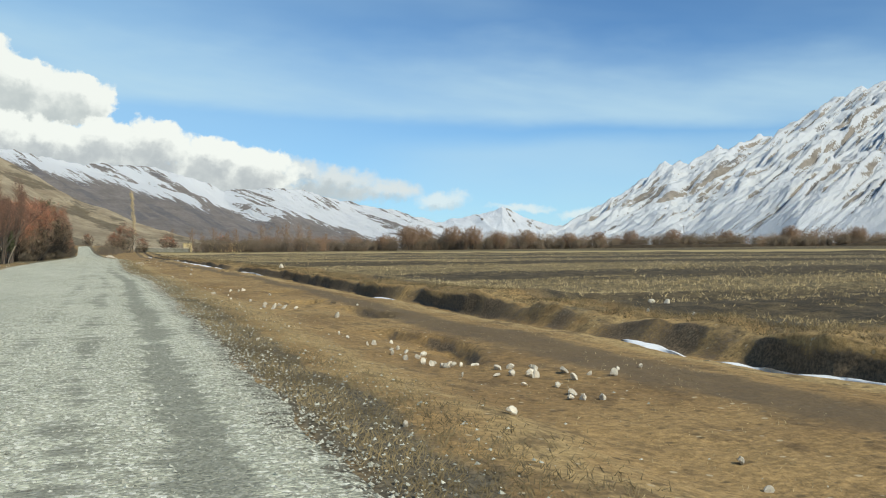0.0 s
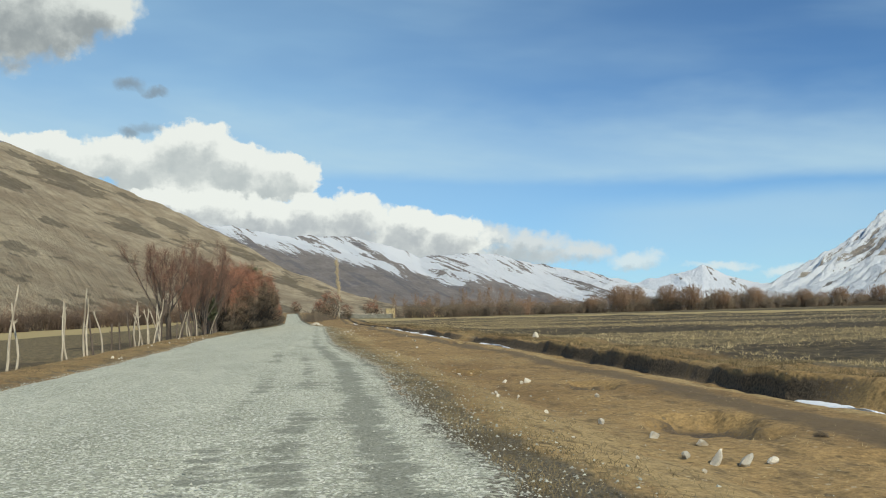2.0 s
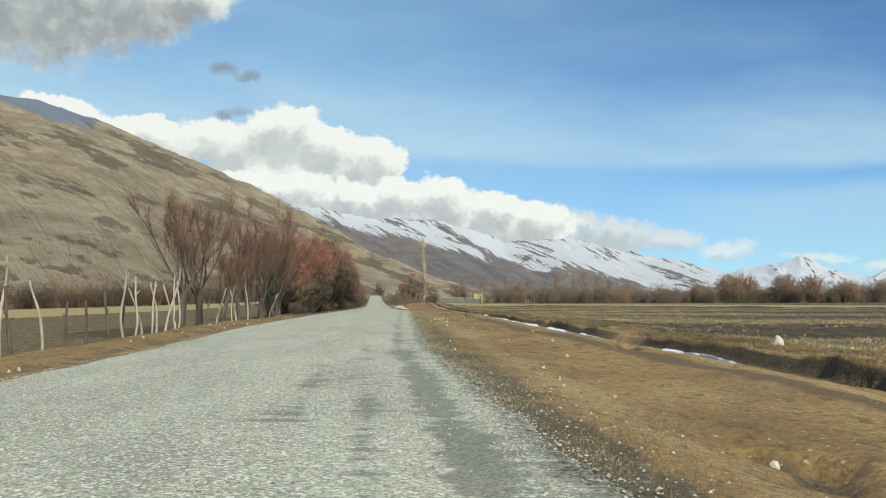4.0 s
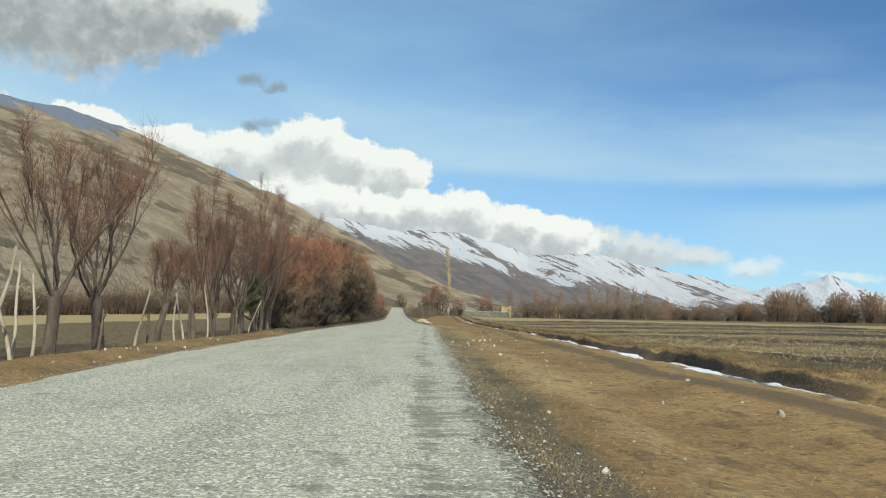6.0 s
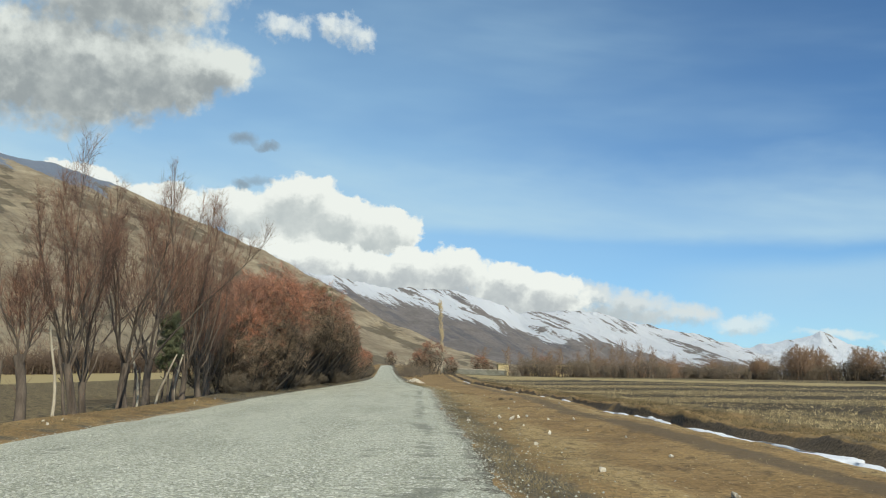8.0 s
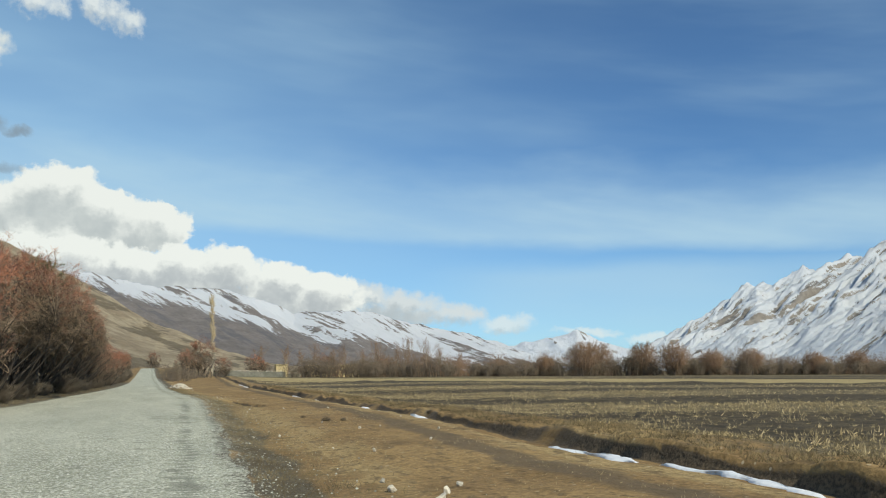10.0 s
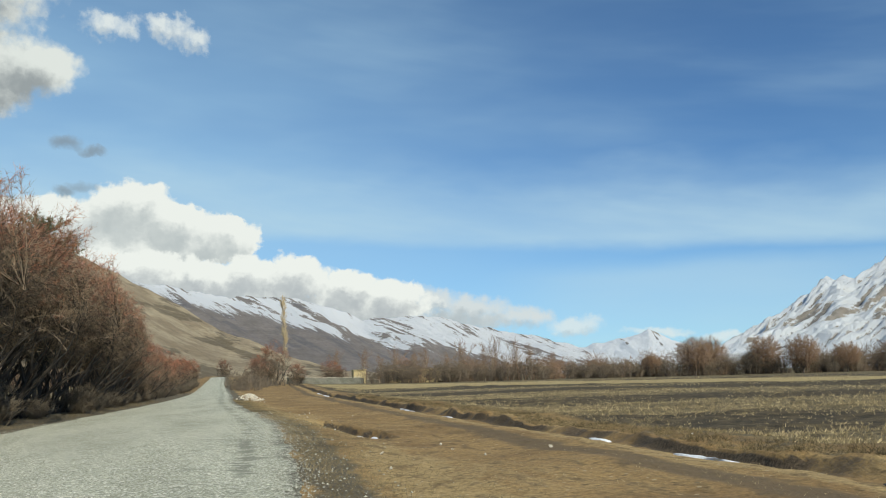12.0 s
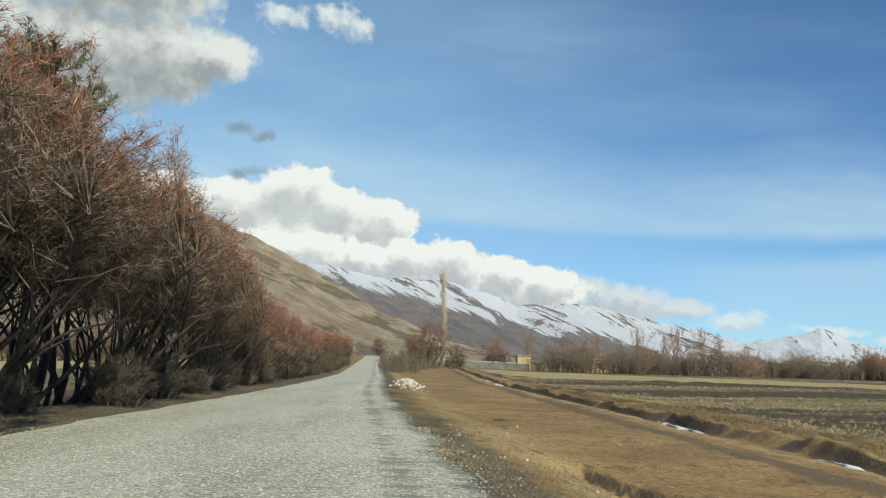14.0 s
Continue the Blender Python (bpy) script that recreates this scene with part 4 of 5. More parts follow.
for kind, x, y, turn, scale in ((2, -12.4, 131.0, 0, 1.0), (2, -11.4, 135.5, 70, 1.18), (2, -12.0, 140.5, 20, 1.34), (2, -12.8, 145.5, -15, 1.46), (0, -12.6, 150.5, 10, 1.1),
                                (1, -12.3, 156.5, -20, 1.02), (0, -12.3, 161.0, 25, 1.08), (1, -12.2, 165.5, 10, 0.98), (0, -11.8, 170.5, -10, 1.04), (1, -11.4, 176.0, 15, 0.88),
                                (0, -11.6, 181.5, -25, 0.92), (0, -11.4, 187.0, 5, 0.82), (2, -10.4, 193.0, 30, 0.92), (2, -10.0, 199.0, 160, 0.84), (4, -10.0, 206.0, 80, 0.86), (2, -10.2, 213.0, 220, 0.8),
                                (4, -10.6, 221.0, 50, 0.84), (2, -11.0, 231.0, 10, 0.82), (3, -11.4, 243.0, 120, 0.7), (4, -11.9, 256.0, 200, 0.85), (2, -12.8, 272.0, 60, 0.85), (4, -13.6, 292.0, 0, 0.95), (4, -14.6, 318.0, 90, 0.95),
                                (2, -15.8, 345.0, 40, 0.9), (4, -17.4, 375.0, 130, 0.95), (4, -9.6, 424.0, 20, 0.9)):
    plant("willow_shrub", "tall dense rust red willow thicket, leafless, by the gravel road", "shrub", SHRUBS[kind], x, y, turn, scale, "willow thickets")

# junipers among them
def juniper(seed, h, w, crown_from=0.1):
    r = np.random.default_rng(seed)
    wood, leaf = Tubes(), Tubes()
    tr = curve((0, 0, -0.1), (0, 0, 1), h, 8, r, 0.1, 0.015)
    wood.stem(tr, 0.013 * h * np.linspace(1, 0.1, 9), 6)
    starts, ways = [], []
    for t in r.uniform(crown_from, 0.97, 60):
        p, _d = along(tr, t)
        a = r.uniform(0, 6.28)
        br = curve(p, (math.cos(a), math.sin(a), 0.35), w * (1.05 - 0.7 * t) * r.uniform(0.5, 1.0), 4, r, 0.3, 0.2)
        wood.stem(br, np.linspace(0.02, 0.006, 5), 3)
        for u in np.linspace(0.35, 0.999, 8):
            e, ww = along(br, u)
            starts.append(e), ways.append(ww)
    s, w2 = spray(leaf, r, np.array(starts), np.array(ways), 6, 0.26, 0.012, 0.7, 0.2)
    spray(leaf, r, s, w2, 4, 0.16, 0.011, 0.8, 0.2)
    return (("trunk", wood.mesh("juniper_trunk", M_BARK), ""), ("foliage", leaf.mesh("juniper_foliage", M_JUNIPER), "grey green needle sprays"))


JUN = (juniper(31, 4.0, 1.0, 0.35), juniper(32, 9.3, 4.2, 0.72))
plant("juniper", "small grey green juniper between bare trees", "tree", JUN[0], -11.2, 114.5, 0)
plant("juniper", "tall ragged green juniper above the red thicket", "tree", JUN[1], -10.6, 166.8, 0, 1.1)

# low grey brush at the thicket's foot
BRUSH = []
for seed in (41, 42):
    wd, inn, out = shrub(seed, 1.9, 2.6, 16, 0.018, 8, 0.4, 1.3, 0.1)
    for one in (*wd, inn):
        out.join(one)
    BRUSH.append(out.mesh("low_brush", M_BRUSH))
r = np.random.default_rng(45)
for y in list(np.arange(126, 200, 4.4)) + list(np.arange(200, 300, 7.0)):
    x = float(road_left(y)) - r.uniform(0.9, 1.7)
    ob = new("low_brush", BRUSH[int(r.integers(2))])
    ob.matrix_basis = stand(x, float(y + r.normal() * 0.6), float(r.uniform(0, 360))) @ Matrix.Diagonal((*[float(r.uniform(0.45, 0.95))] * 3, 1))
    tagged(ob, "low tangled grey brush on the road's edge", "shrub", "low brush")
for x, y, s in ((4.7, 124.8, 0.13), (5.2, 124.2, 0.1), (4.3, 127.5, 0.09), (7.6, 30.5, 0.1), (9.7, 129.2, 0.13)):
    ob = new("dry_weed", BRUSH[0])
    ob.matrix_basis = stand(x, y, x * 90) @ Matrix.Diagonal((s, s, s * 0.7, 1))
    tagged(ob, "dead dry weed lying flat on the brown verge", "weed", "dry weeds")

# ---- stakes and posts on the left bank ----
def stake(seed, h, rad, mat, kink=0.06):
    r = np.random.default_rng(seed)
    t = Tubes()
    p = curve((0, 0, -0.25), (r.normal() * 0.07, r.normal() * 0.07, 1), h + 0.25, 9, r, 0.05, kink)
    t.stem(p, rad * np.linspace(1.1, 0.6, 10) * r.uniform(0.88, 1.12, 10), 7)
    for _ in range(3):
        q, d = along(p, r.uniform(0.4, 0.95))
        a = r.uniform(0, 6.28)
        t.stem([q, q + np.array([math.cos(a), math.sin(a), 0.9]) * r.uniform(0.06, 0.2)], [rad * 0.45, rad * 0.25], 5)
    return t.mesh("stake", mat)


PALE = [stake(60 + k, h, 0.055, M_PALE_BARK) for k, h in enumerate((2.5, 2.8, 3.1, 2.3, 3.4))]
DARK = [stake(70 + k, h, 0.06, M_BARK) for k, h in enumerate((1.4, 1.7, 2.1, 1.2))]
r = np.random.default_rng(77)
for y, h, pale in ((50.9, 4, 1), (52.8, 1, 1), (58.1, 1, 1), (59.4, 1, 1), (61.4, 4, 1), (62.9, 2, 1), (63.2, 2, 0), (65.7, 0, 1), (67.3, 1, 0), (69.1, 1, 0), (70.6, 2, 0), (72.6, 1, 1), (73.4, 1, 0),
                   (75.4, 1, 1), (76.0, 3, 1), (77.1, 0, 1), (78.2, 0, 1), (78.8, 2, 1), (80.0, 3, 1), (80.9, 1, 1), (82.1, 0, 1), (85.2, 0, 0), (90.3, 3, 1), (92.1, 2, 0), (96.3, 0, 1), (97.8, 3, 1),
                   (98.6, 1, 0), (102.2, 1, 1), (103.1, 2, 0), (47.0, 2, 1), (43.5, 1, 1), (44.6, 0, 0), (39.8, 3, 1), (108.0, 2, 0), (110.4, 1, 0), (111.3, 0, 1), (112.0, 1, 0), (112.8, 3, 1), (113.6, 0, 0), (115.2, 1, 0), (115.9, 3, 1), (118.0, 2, 0)):
    x = -10.9 + r.normal() * 0.16 - 0.012 * max(0, y - 80)
    ob = new("stake", (PALE if pale else DARK)[h])
    ob.matrix_basis = stand(x, y, float(r.uniform(0, 360)), float(r.normal() * 2.5))
    tagged(ob, "pale peeled crooked wooden stake on the bank" if pale else "short dark rough wooden post on the bank", "stake", "stakes along the road bank")

# ---- trees and shrubs at the far side of the field, and left of the road ----
def clump(r, h, w, n, tubes, base):
    """A far shrub as a bundle of rising fine stems."""
    d0 = r.normal(size=(n, 3))
    d0 /= np.linalg.norm(d0, axis=1)[:, None]
    rad = r.uniform(0, 1, (n, 1)) ** 0.45
    s = d0 * rad * np.array([w * 0.5, w * 0.5, h * 0.42]) + np.array([0, 0, h * 0.46]) + base
    d = d0 * np.array([0.7, 0.7, 0.4]) + np.array([0, 0, 0.55]) + r.normal(size=(n, 3)) * 0.5
    d /= np.linalg.norm(d, axis=1)[:, None]
    tubes.twigs(s, d * h * r.uniform(0.08, 0.18, (n, 1)), 0.055 * r.uniform(0.6, 1.3, (n, 1)), r, 0.4)
    a = r.uniform(0, 6.28, 8)
    foot = np.stack([np.cos(a) * w * 0.2, np.sin(a) * w * 0.2, 0 * a], -1) + base
    tubes.twigs(foot, np.stack([np.cos(a) * w * 0.15, np.sin(a) * w * 0.15, h * r.uniform(0.5, 0.8, 8)], -1), 0.08, r, 0.2)


def belt(name, label, mat, line, count, h0, h1, depth, seed, n=46):
    r = np.random.default_rng(seed)
    px, py = np.array(line, float).T
    s = np.concatenate([[0], np.cumsum(np.hypot(np.diff(px), np.diff(py)))])
    t = Tubes()
    for k in range(count):
        u = r.uniform(0, s[-1])
        x, y = np.interp(u, s, px), np.interp(u, s, py)
        q = r.uniform(0, depth)
        x, y = x + q * 0.25 + r.normal() * 1.0, y + q + r.normal() * 1.0
        h = (h0 + (h1 - h0) * r.uniform() ** 1.6) * (0.75 + 0.5 * float(soft_noise(u / 14.0, seed, 3)))
        clump(r, h, h * r.uniform(0.6, 1.1), n, t, np.array([x, y, height(x, y) - 0.1]))
    ob = new(name, t.mesh(name, mat))
    return tagged(ob, label, "shrubs", kind="stuff")


FRONT = ((30, 346), (62, 340), (115, 318), (175, 282), (235, 236), (300, 180), (380, 90), (430, 0))
belt("hedge_front", "dense brown leafless hedge at the far side of the field", M_BELT_DARK, FRONT, 860, 3.4, 6.0, 8, 81, 220)
belt("shrub_belt", "rusty brown winter shrubs and small trees behind the field", M_BELT, [(x + 4, y + 12) for x, y in FRONT], 720, 5.0, 8.4, 20, 82, 200)
belt("left_shrubs", "brown leafless shrub belt below the bare slope", M_LEFT_BELT, ((-230, 60), (-130, 150), (-98, 215), (-82, 262), (-66, 330), (-50, 420), (-34, 520)), 520, 4.6, 8.4, 20, 83, 150)
belt("left_trees", "taller rusty shrubs below the bare slope", M_BELT, ((-240, 75), (-138, 170), (-106, 240), (-88, 290), (-72, 360), (-52, 460)), 180, 7.0, 11.5, 30, 84, 90)
belt("road_end_brush", "grey brown brush where the road bends", M_BELT_DARK, ((-3.4, 262), (-3.0, 285), (0, 306), (8, 322)), 70, 2.0, 4.2, 14, 85)
belt("slope_scrub", "scattered scrub at the foot of the slope", M_BELT, ((-150, 330), (-80, 480), (-20, 620), (60, 700)), 240, 2.0, 5.0, 120, 86, 30)

# bigger trees in the far row
FAR = []
for seed, h, fork, limbs, s, rad in ((91, 10, 1.6, 8, 0.62, 0.2), (92, 9, 1.2, 9, 0.7, 0.18), (93, 12, 3.0, 5, 0.2, 0.14)):
    wd, arms, fn = bare_tree(seed, h, fork, limbs, s, rad, 1.2)
    # far crowns are seen as a mass of many fine twigs
    r = np.random.default_rng(seed)
    clump(r, h * 0.9, h * (0.85 if s > 0.4 else 0.2), 1700 if s > 0.4 else 50, fn, np.array([0, 0, h * 0.12]))
    for arm in arms:
        wd.join(arm)
    FAR.append((("trunk", wd.mesh("far_trunk", M_BARK if s > 0.4 else M_PALE_BARK), ""), ("crown", fn.mesh("far_crown", M_BELT), "rusty brown bare crown")))
for kind, x, y, scale in ((0, 109, 318, 1.05), (1, 118, 326, 1.1), (0, 126, 314, 1.0), (1, 131, 306, 1.05), (1, 141, 303, 0.85), (0, 152, 300, 0.8), (1, 101, 326, 0.7), (1, 166, 292, 0.75), (0, 176, 287, 0.7), (1, 186, 280, 0.8), (0, 198, 270, 0.75), (1, 215, 260, 0.75), (0, 232, 246, 0.8), (1, 250, 232, 0.8), (0, 270, 215, 0.8)):
    plant("field_tree", "round leafless rusty brown tree in the far row", "tree", FAR[kind], x, y, float(x * 37 % 360), scale, "trees behind the field")
for x, y, scale in ((31, 362, 0.9), (34.5, 358, 0.75), (40, 364, 1.0), (45, 361, 0.85), (49, 366, 0.95), (54, 360, 0.8), (60, 366, 1.15), (66, 362, 0.95), (70, 366, 1.2), (74, 358, 1.1), (79, 360, 0.9), (86, 360, 0.75), (24, 372, 0.9)):
    plant("poplar_sapling", "slender bare poplar with pale trunk behind the hedge", "tree", FAR[2], x, y, float(x * 53 % 360), scale, "bare poplars by the house")
for x, y, scale in ((-92, 225, 0.6), (-95, 222, 0.5), (-101, 216, 0.55), (-104, 212, 0.6), (-84, 262, 0.5), (-111, 200, 0.55), (-120, 185, 0.6), (-78, 280, 0.55), (-72, 300, 0.6)):
    plant("poplar_sapling", "slender bare poplar with pale trunk among shrubs below the slope", "tree", FAR[2], x, y, float(abs(x) * 53 % 360), scale, "bare poplars below the slope")


def tall_poplar():
    r = np.random.default_rng(97)
    wood, fine = Tubes(), Tubes()
    for k, (dx, hh) in enumerate(((0.0, 22.5),)):
        tr = curve((dx, 0, -0.2), (0.02 - 0.03 * k, 0, 1), hh, 10, r, 0.05, 0.025)
        wood.stem(tr, 0.2 * np.linspace(1.1, 0.08, 11), 8)
        starts, ways = [], []
        for t in r.uniform(0.3, 0.99, 70):
            p, d = along(tr, t)
            a = r.uniform(0, 6.28)
            br = curve(p, (math.cos(a) * 0.55, math.sin(a) * 0.55, 1), r.uniform(0.9, 2.4) * (1.15 - 0.5 * t), 4, r, 0.5, 0.06)
            wood.stem(br, np.linspace(0.045, 0.012, 5), 4)
            for u in (0.4, 0.6, 0.8, 0.999):
                e, w = along(br, u)
                starts.append(e), ways.append(w)
        spray(fine, r, np.array(starts), np.array(ways), 9, 1.25, 0.02, 0.42, 0.3)
    return (("trunk", wood.mesh("poplar_trunk", M_PALE_BARK), "pale straight trunk"), ("crown", fine.mesh("poplar_crown", M_POPLAR), "narrow crown of yellowish twigs"))


plant("poplar", "tall narrow bare poplar with pale trunk beside the stone wall", "tree", tall_poplar(), 8.7, 356)
for kind, x, y, scale in ((4, 4.6, 336, 1.55), (4, 1.0, 330, 1.0), (4, 11.5, 350, 0.9), (4, 20.8, 358, 1.0), (4, 23.5, 360, 0.8), (4, 44, 372, 1.1), (4, 62, 368, 1.0)):
    plant("willow_shrub", "round red brown willow bush near the stone wall", "shrub", SHRUBS[kind], x, y, float(x * 31 % 360), scale, "bushes near the house")

# ---- stone wall and mud house at the road's end ----
M_STONE = mat_two("pale_stone", (0.66, 0.61, 0.51), (0.50, 0.45, 0.37), 1.5, 0.9, fine=20, per_object=0.25, depth=0.01)
M_WALL = mat_two("wall_stone", (0.30, 0.29, 0.25), (0.20, 0.20, 0.16), 0.8, 0.95, fine=6, per_object=0.25)
M_MUD = mat_two("mud_plaster", (0.62, 0.5, 0.28), (0.52, 0.42, 0.24), 0.5, 0.95, fine=5, depth=0.02)
M_DARK = mat_two("dark_opening", (0.03, 0.028, 0.025), (0.02, 0.02, 0.02), 1.0, 0.9)


def rock_mesh(name, mat, seed, flat=0.7, cuts=2):
    r = np.random.default_rng(seed)
    bm = bmesh.new()
    bmesh.ops.create_icosphere(bm, subdivisions=cuts, radius=0.5)
    planes = [(Vector(r.normal(size=3)).normalized(), r.uniform(0.17, 0.36)) for _ in range(9)]
    for v in bm.verts:
        for n_, d in planes:
            over = v.co.dot(n_) - d
            if over > 0:
                v.co -= n_ * over
        v.co += Vector(r.normal(size=3)) * 0.012
        v.co.z *= flat
    me = bpy.data.meshes.new(name)
    bm.to_mesh(me)
    bm.free()
    me.materials.append(mat)
    return me


WALL_STONES = [rock_mesh("stone", M_WALL, 200 + k, 0.75, 1) for k in range(4)]
TOP_STONES = [rock_mesh("stone", M_STONE, 210 + k, 0.7, 1) for k in range(3)]


def stone_wall():
    ob = thing("stone_wall", "low dry stone wall with pale top stones beyond the field", "wall", Matrix.Identity(4))
    r = np.random.default_rng(101)
    core = bmesh.new()
    for k in range(41):
        x = 9.2 + k * 0.5
        z = height(x, 352)
        bmesh.ops.create_cube(core, size=1.0, matrix=pose(x, 352.2, z + 0.75) @ Matrix.Diagonal((0.56, 0.5, 1.6, 1)))
    me = bpy.data.meshes.new("wall_core")
    core.to_mesh(me)
    core.free()
    me.materials.append(M_WALL)
    part("core", me, ob)
    for row in range(5):
        for k in range(46):
            x = 9.0 + k * 0.44 + (row % 2) * 0.2
            top = row == 4
            s = r.uniform(0.4, 0.56)
            s = s * 1.15 if top else s
            part("stone", (TOP_STONES[int(r.integers(3))] if top else WALL_STONES[int(r.integers(4))]), ob, "",
                 pose(x, 352.0 + r.normal() * 0.04, height(x, 352) + 0.2 + row * 0.37 + (0.03 if top else 0), *r.uniform(0, 360, 3)) @ Matrix.Diagonal((s, s, s * 0.9, 1)))
    return ob


def box(bm, x0, y0, z0, x1, y1, z1, bev=0.05):
    g = bmesh.ops.create_cube(bm, size=1.0, matrix=Matrix.Translation(((x0 + x1) / 2, (y0 + y1) / 2, (z0 + z1) / 2)) @ Matrix.Diagonal((x1 - x0, y1 - y0, z1 - z0, 1)))
    if bev:
        edges = list({e for v in g["verts"] for e in v.link_edges})
        bmesh.ops.bevel(bm, geom=edges, offset=bev, segments=2, affect="EDGES")


def bm_part(name, mat, parent, build, label=""):
    bm = bmesh.new()
    build(bm)
    me = bpy.data.meshes.new(name)
    bm.to_mesh(me)
    bm.free()
    me.materials.append(mat)
    return part(name, me, parent, label)


def house(x, y, w, d, h, label, openings):
    ob = thing("house", label, "house", pose(x, y, height(x, y) - 0.1))

    def walls(bm):
        box(bm, 0, 0.0, 0, w, d, h, 0.08)
    bm_part("wall", M_MUD, ob, walls, "yellowish mud plaster walls")
    bm_part("roof", M_MUD, ob, lambda bm: box(bm, -0.25, -0.3, h, w + 0.25, d + 0.2, h + 0.28, 0.06), "flat mud roof")
    for x0, z0, ww, hh in openings:
        win = bm_part("window", M_PALE_BARK, ob, lambda bm: box(bm, x0 - 0.1, -0.06, z0 - 0.1, x0 + ww + 0.1, 0.02, z0 + hh + 0.1, 0.01), "wooden window frame")
        bm_part("pane", M_DARK, win, lambda bm: box(bm, x0, -0.075, z0, x0 + ww, -0.04, z0 + hh, 0.0), "dark pane")
    return ob


stone_wall()
house(27.2, 357, 3.4, 4, 3.6, "small yellow mud plastered hut at the wall's end", ())
house(37.5, 362, 16.0, 6, 3.6, "long flat roofed mud house behind the hedge", ((2.0, 1.2, 1.0, 1.2), (6.0, 1.2, 1.0, 1.2), (11.0, 1.2, 1.0, 1.2)))

# ---- wooden poles in the distance ----
pole_mesh = Tubes()
pole_mesh.stem([(0, 0, -0.4), (0, 0, 4), (0.03, 0, 8.2)], [0.13, 0.11, 0.085], 8)
pole_mesh = pole_mesh.mesh("pole", M_BARK)
arm_mesh = Tubes()
arm_mesh.stem([(-0.8, 0, 7.7), (0.8, 0, 7.72)], [0.05, 0.05], 5)
arm_mesh = arm_mesh.mesh("crossarm", M_BARK)
for x, y in ((262, 214), (197, 262), (330, 148)):
    ob = thing("utility_pole", "thin wooden utility pole beyond the shrubs", "pole", stand(x, y), "utility poles")
    part("pole", pole_mesh, ob), part("crossarm", arm_mesh, ob)

# ---- low dark earth banks before the hedge ----
M_EARTH = mat_two("dark_earth", (0.045, 0.035, 0.025), (0.075, 0.056, 0.038), 0.6, 0.95, fine=4, depth=0.1)


def earth_bank(x0, y0, x1, y1, h, seed):
    v, u = np.meshgrid(np.linspace(0, 1, 90), np.linspace(-1, 1, 9), indexing="ij")
    ln = math.hypot(x1 - x0, y1 - y0)
    nx, ny = (y1 - y0) / ln, -(x1 - x0) / ln
    x, y = x0 + (x1 - x0) * v + nx * u * 0.9, y0 + (y1 - y0) * v + ny * u * 0.9
    ends = np.clip(np.minimum(v, 1 - v) * 12, 0, 1)
    z = ground_z(x, y) - 0.1 + (h + 0.1) * (1 - u ** 4) * ends * (1 + 0.7 * fbm(v * ln / 3, u, 4, seed))
    ob = new("earth_bank", link_mesh("earth_bank", np.stack([x, y, z], -1).reshape(-1, 3), grid_faces(*v.shape), M_EARTH))
    tagged(ob, "low dark earth bank before the brown hedge", "bank", "earth banks at the field's end")


earth_bank(170, 276, 214, 242, 1.1, 141)
earth_bank(232, 226, 300, 168, 1.2, 142)

# ---- stones, snow, grass and gravel ----
PALE_ROCKS = [rock_mesh("stone", M_STONE, 220 + k, 0.75, 2) for k in range(7)]
r = np.random.default_rng(111)


def put_stone(x, y, s, label="pale angular stone on the dry verge", group="stones on the verge"):
    ob = new("stone", PALE_ROCKS[int(r.integers(7))])
    ob.matrix_basis = pose(x, y, height(x, y) + 0.18 * s, *r.uniform(0, 360, 3)) @ Matrix.Diagonal((s, s * r.uniform(0.7, 1), s * r.uniform(0.6, 0.9), 1))
    tagged(ob, label, "stone", group)


for x, y, s in ((6.8, 12.05, 0.26), (6.47, 12.44, 0.24), (6.0, 10.4, 0.2), (7.3, 11.4, 0.2), (7.0, 11.6, 0.16), (6.3, 13.0, 0.18), (6.6, 12.8, 0.14), (6.1, 11.0, 0.15), (5.8, 10.1, 0.16), (5.95, 10.0, 0.17),
                (6.15, 9.85, 0.18), (6.2, 14.2, 0.17), (6.0, 15.0, 0.18), (5.8, 15.9, 0.2), (5.5, 16.6, 0.15), (5.3, 17.6, 0.17), (4.2, 8.6, 0.22), (5.1, 5.6, 0.13), (5.5, 6.4, 0.14), (7.7, 11.9, 0.12),
                (5.27, 49.8, 0.3), (5.1, 48.9, 0.2), (6.18, 43.1, 0.3), (5.9, 42.6, 0.22), (5.6, 43.6, 0.18), (4.6, 45.5, 0.16), (4.3, 38.6, 0.18), (4.1, 37.5, 0.15), (6.6, 38.0, 0.2), (5.2, 29.0, 0.42), (5.5, 28.8, 0.34),
                (5.95, 28.9, 0.24), (4.9, 29.3, 0.2), (6.3, 24.8, 0.3), (5.0, 33.0, 0.2), (4.29, 87.9, 0.2), (1.63, 105.3, 0.2), (6.2, 72.5, 0.24), (5.6, 66.3, 0.22), (2.6, 96.0, 0.14), (3.2, 106.0, 0.3), (2.9, 107.5, 0.22),
                (3.5, 106.7, 0.2), (3.9, 107.3, 0.18), (4.3, 105.0, 0.16), (2.4, 104.0, 0.18), (3.0, 108.6, 0.16), (5.0, 104.0, 0.14), (12.1, 65.0, 0.55), (3.4, 99.0, 0.18), (2.9, 90.2, 0.16), (4.9, 93.0, 0.16)):
    put_stone(x, y, s)
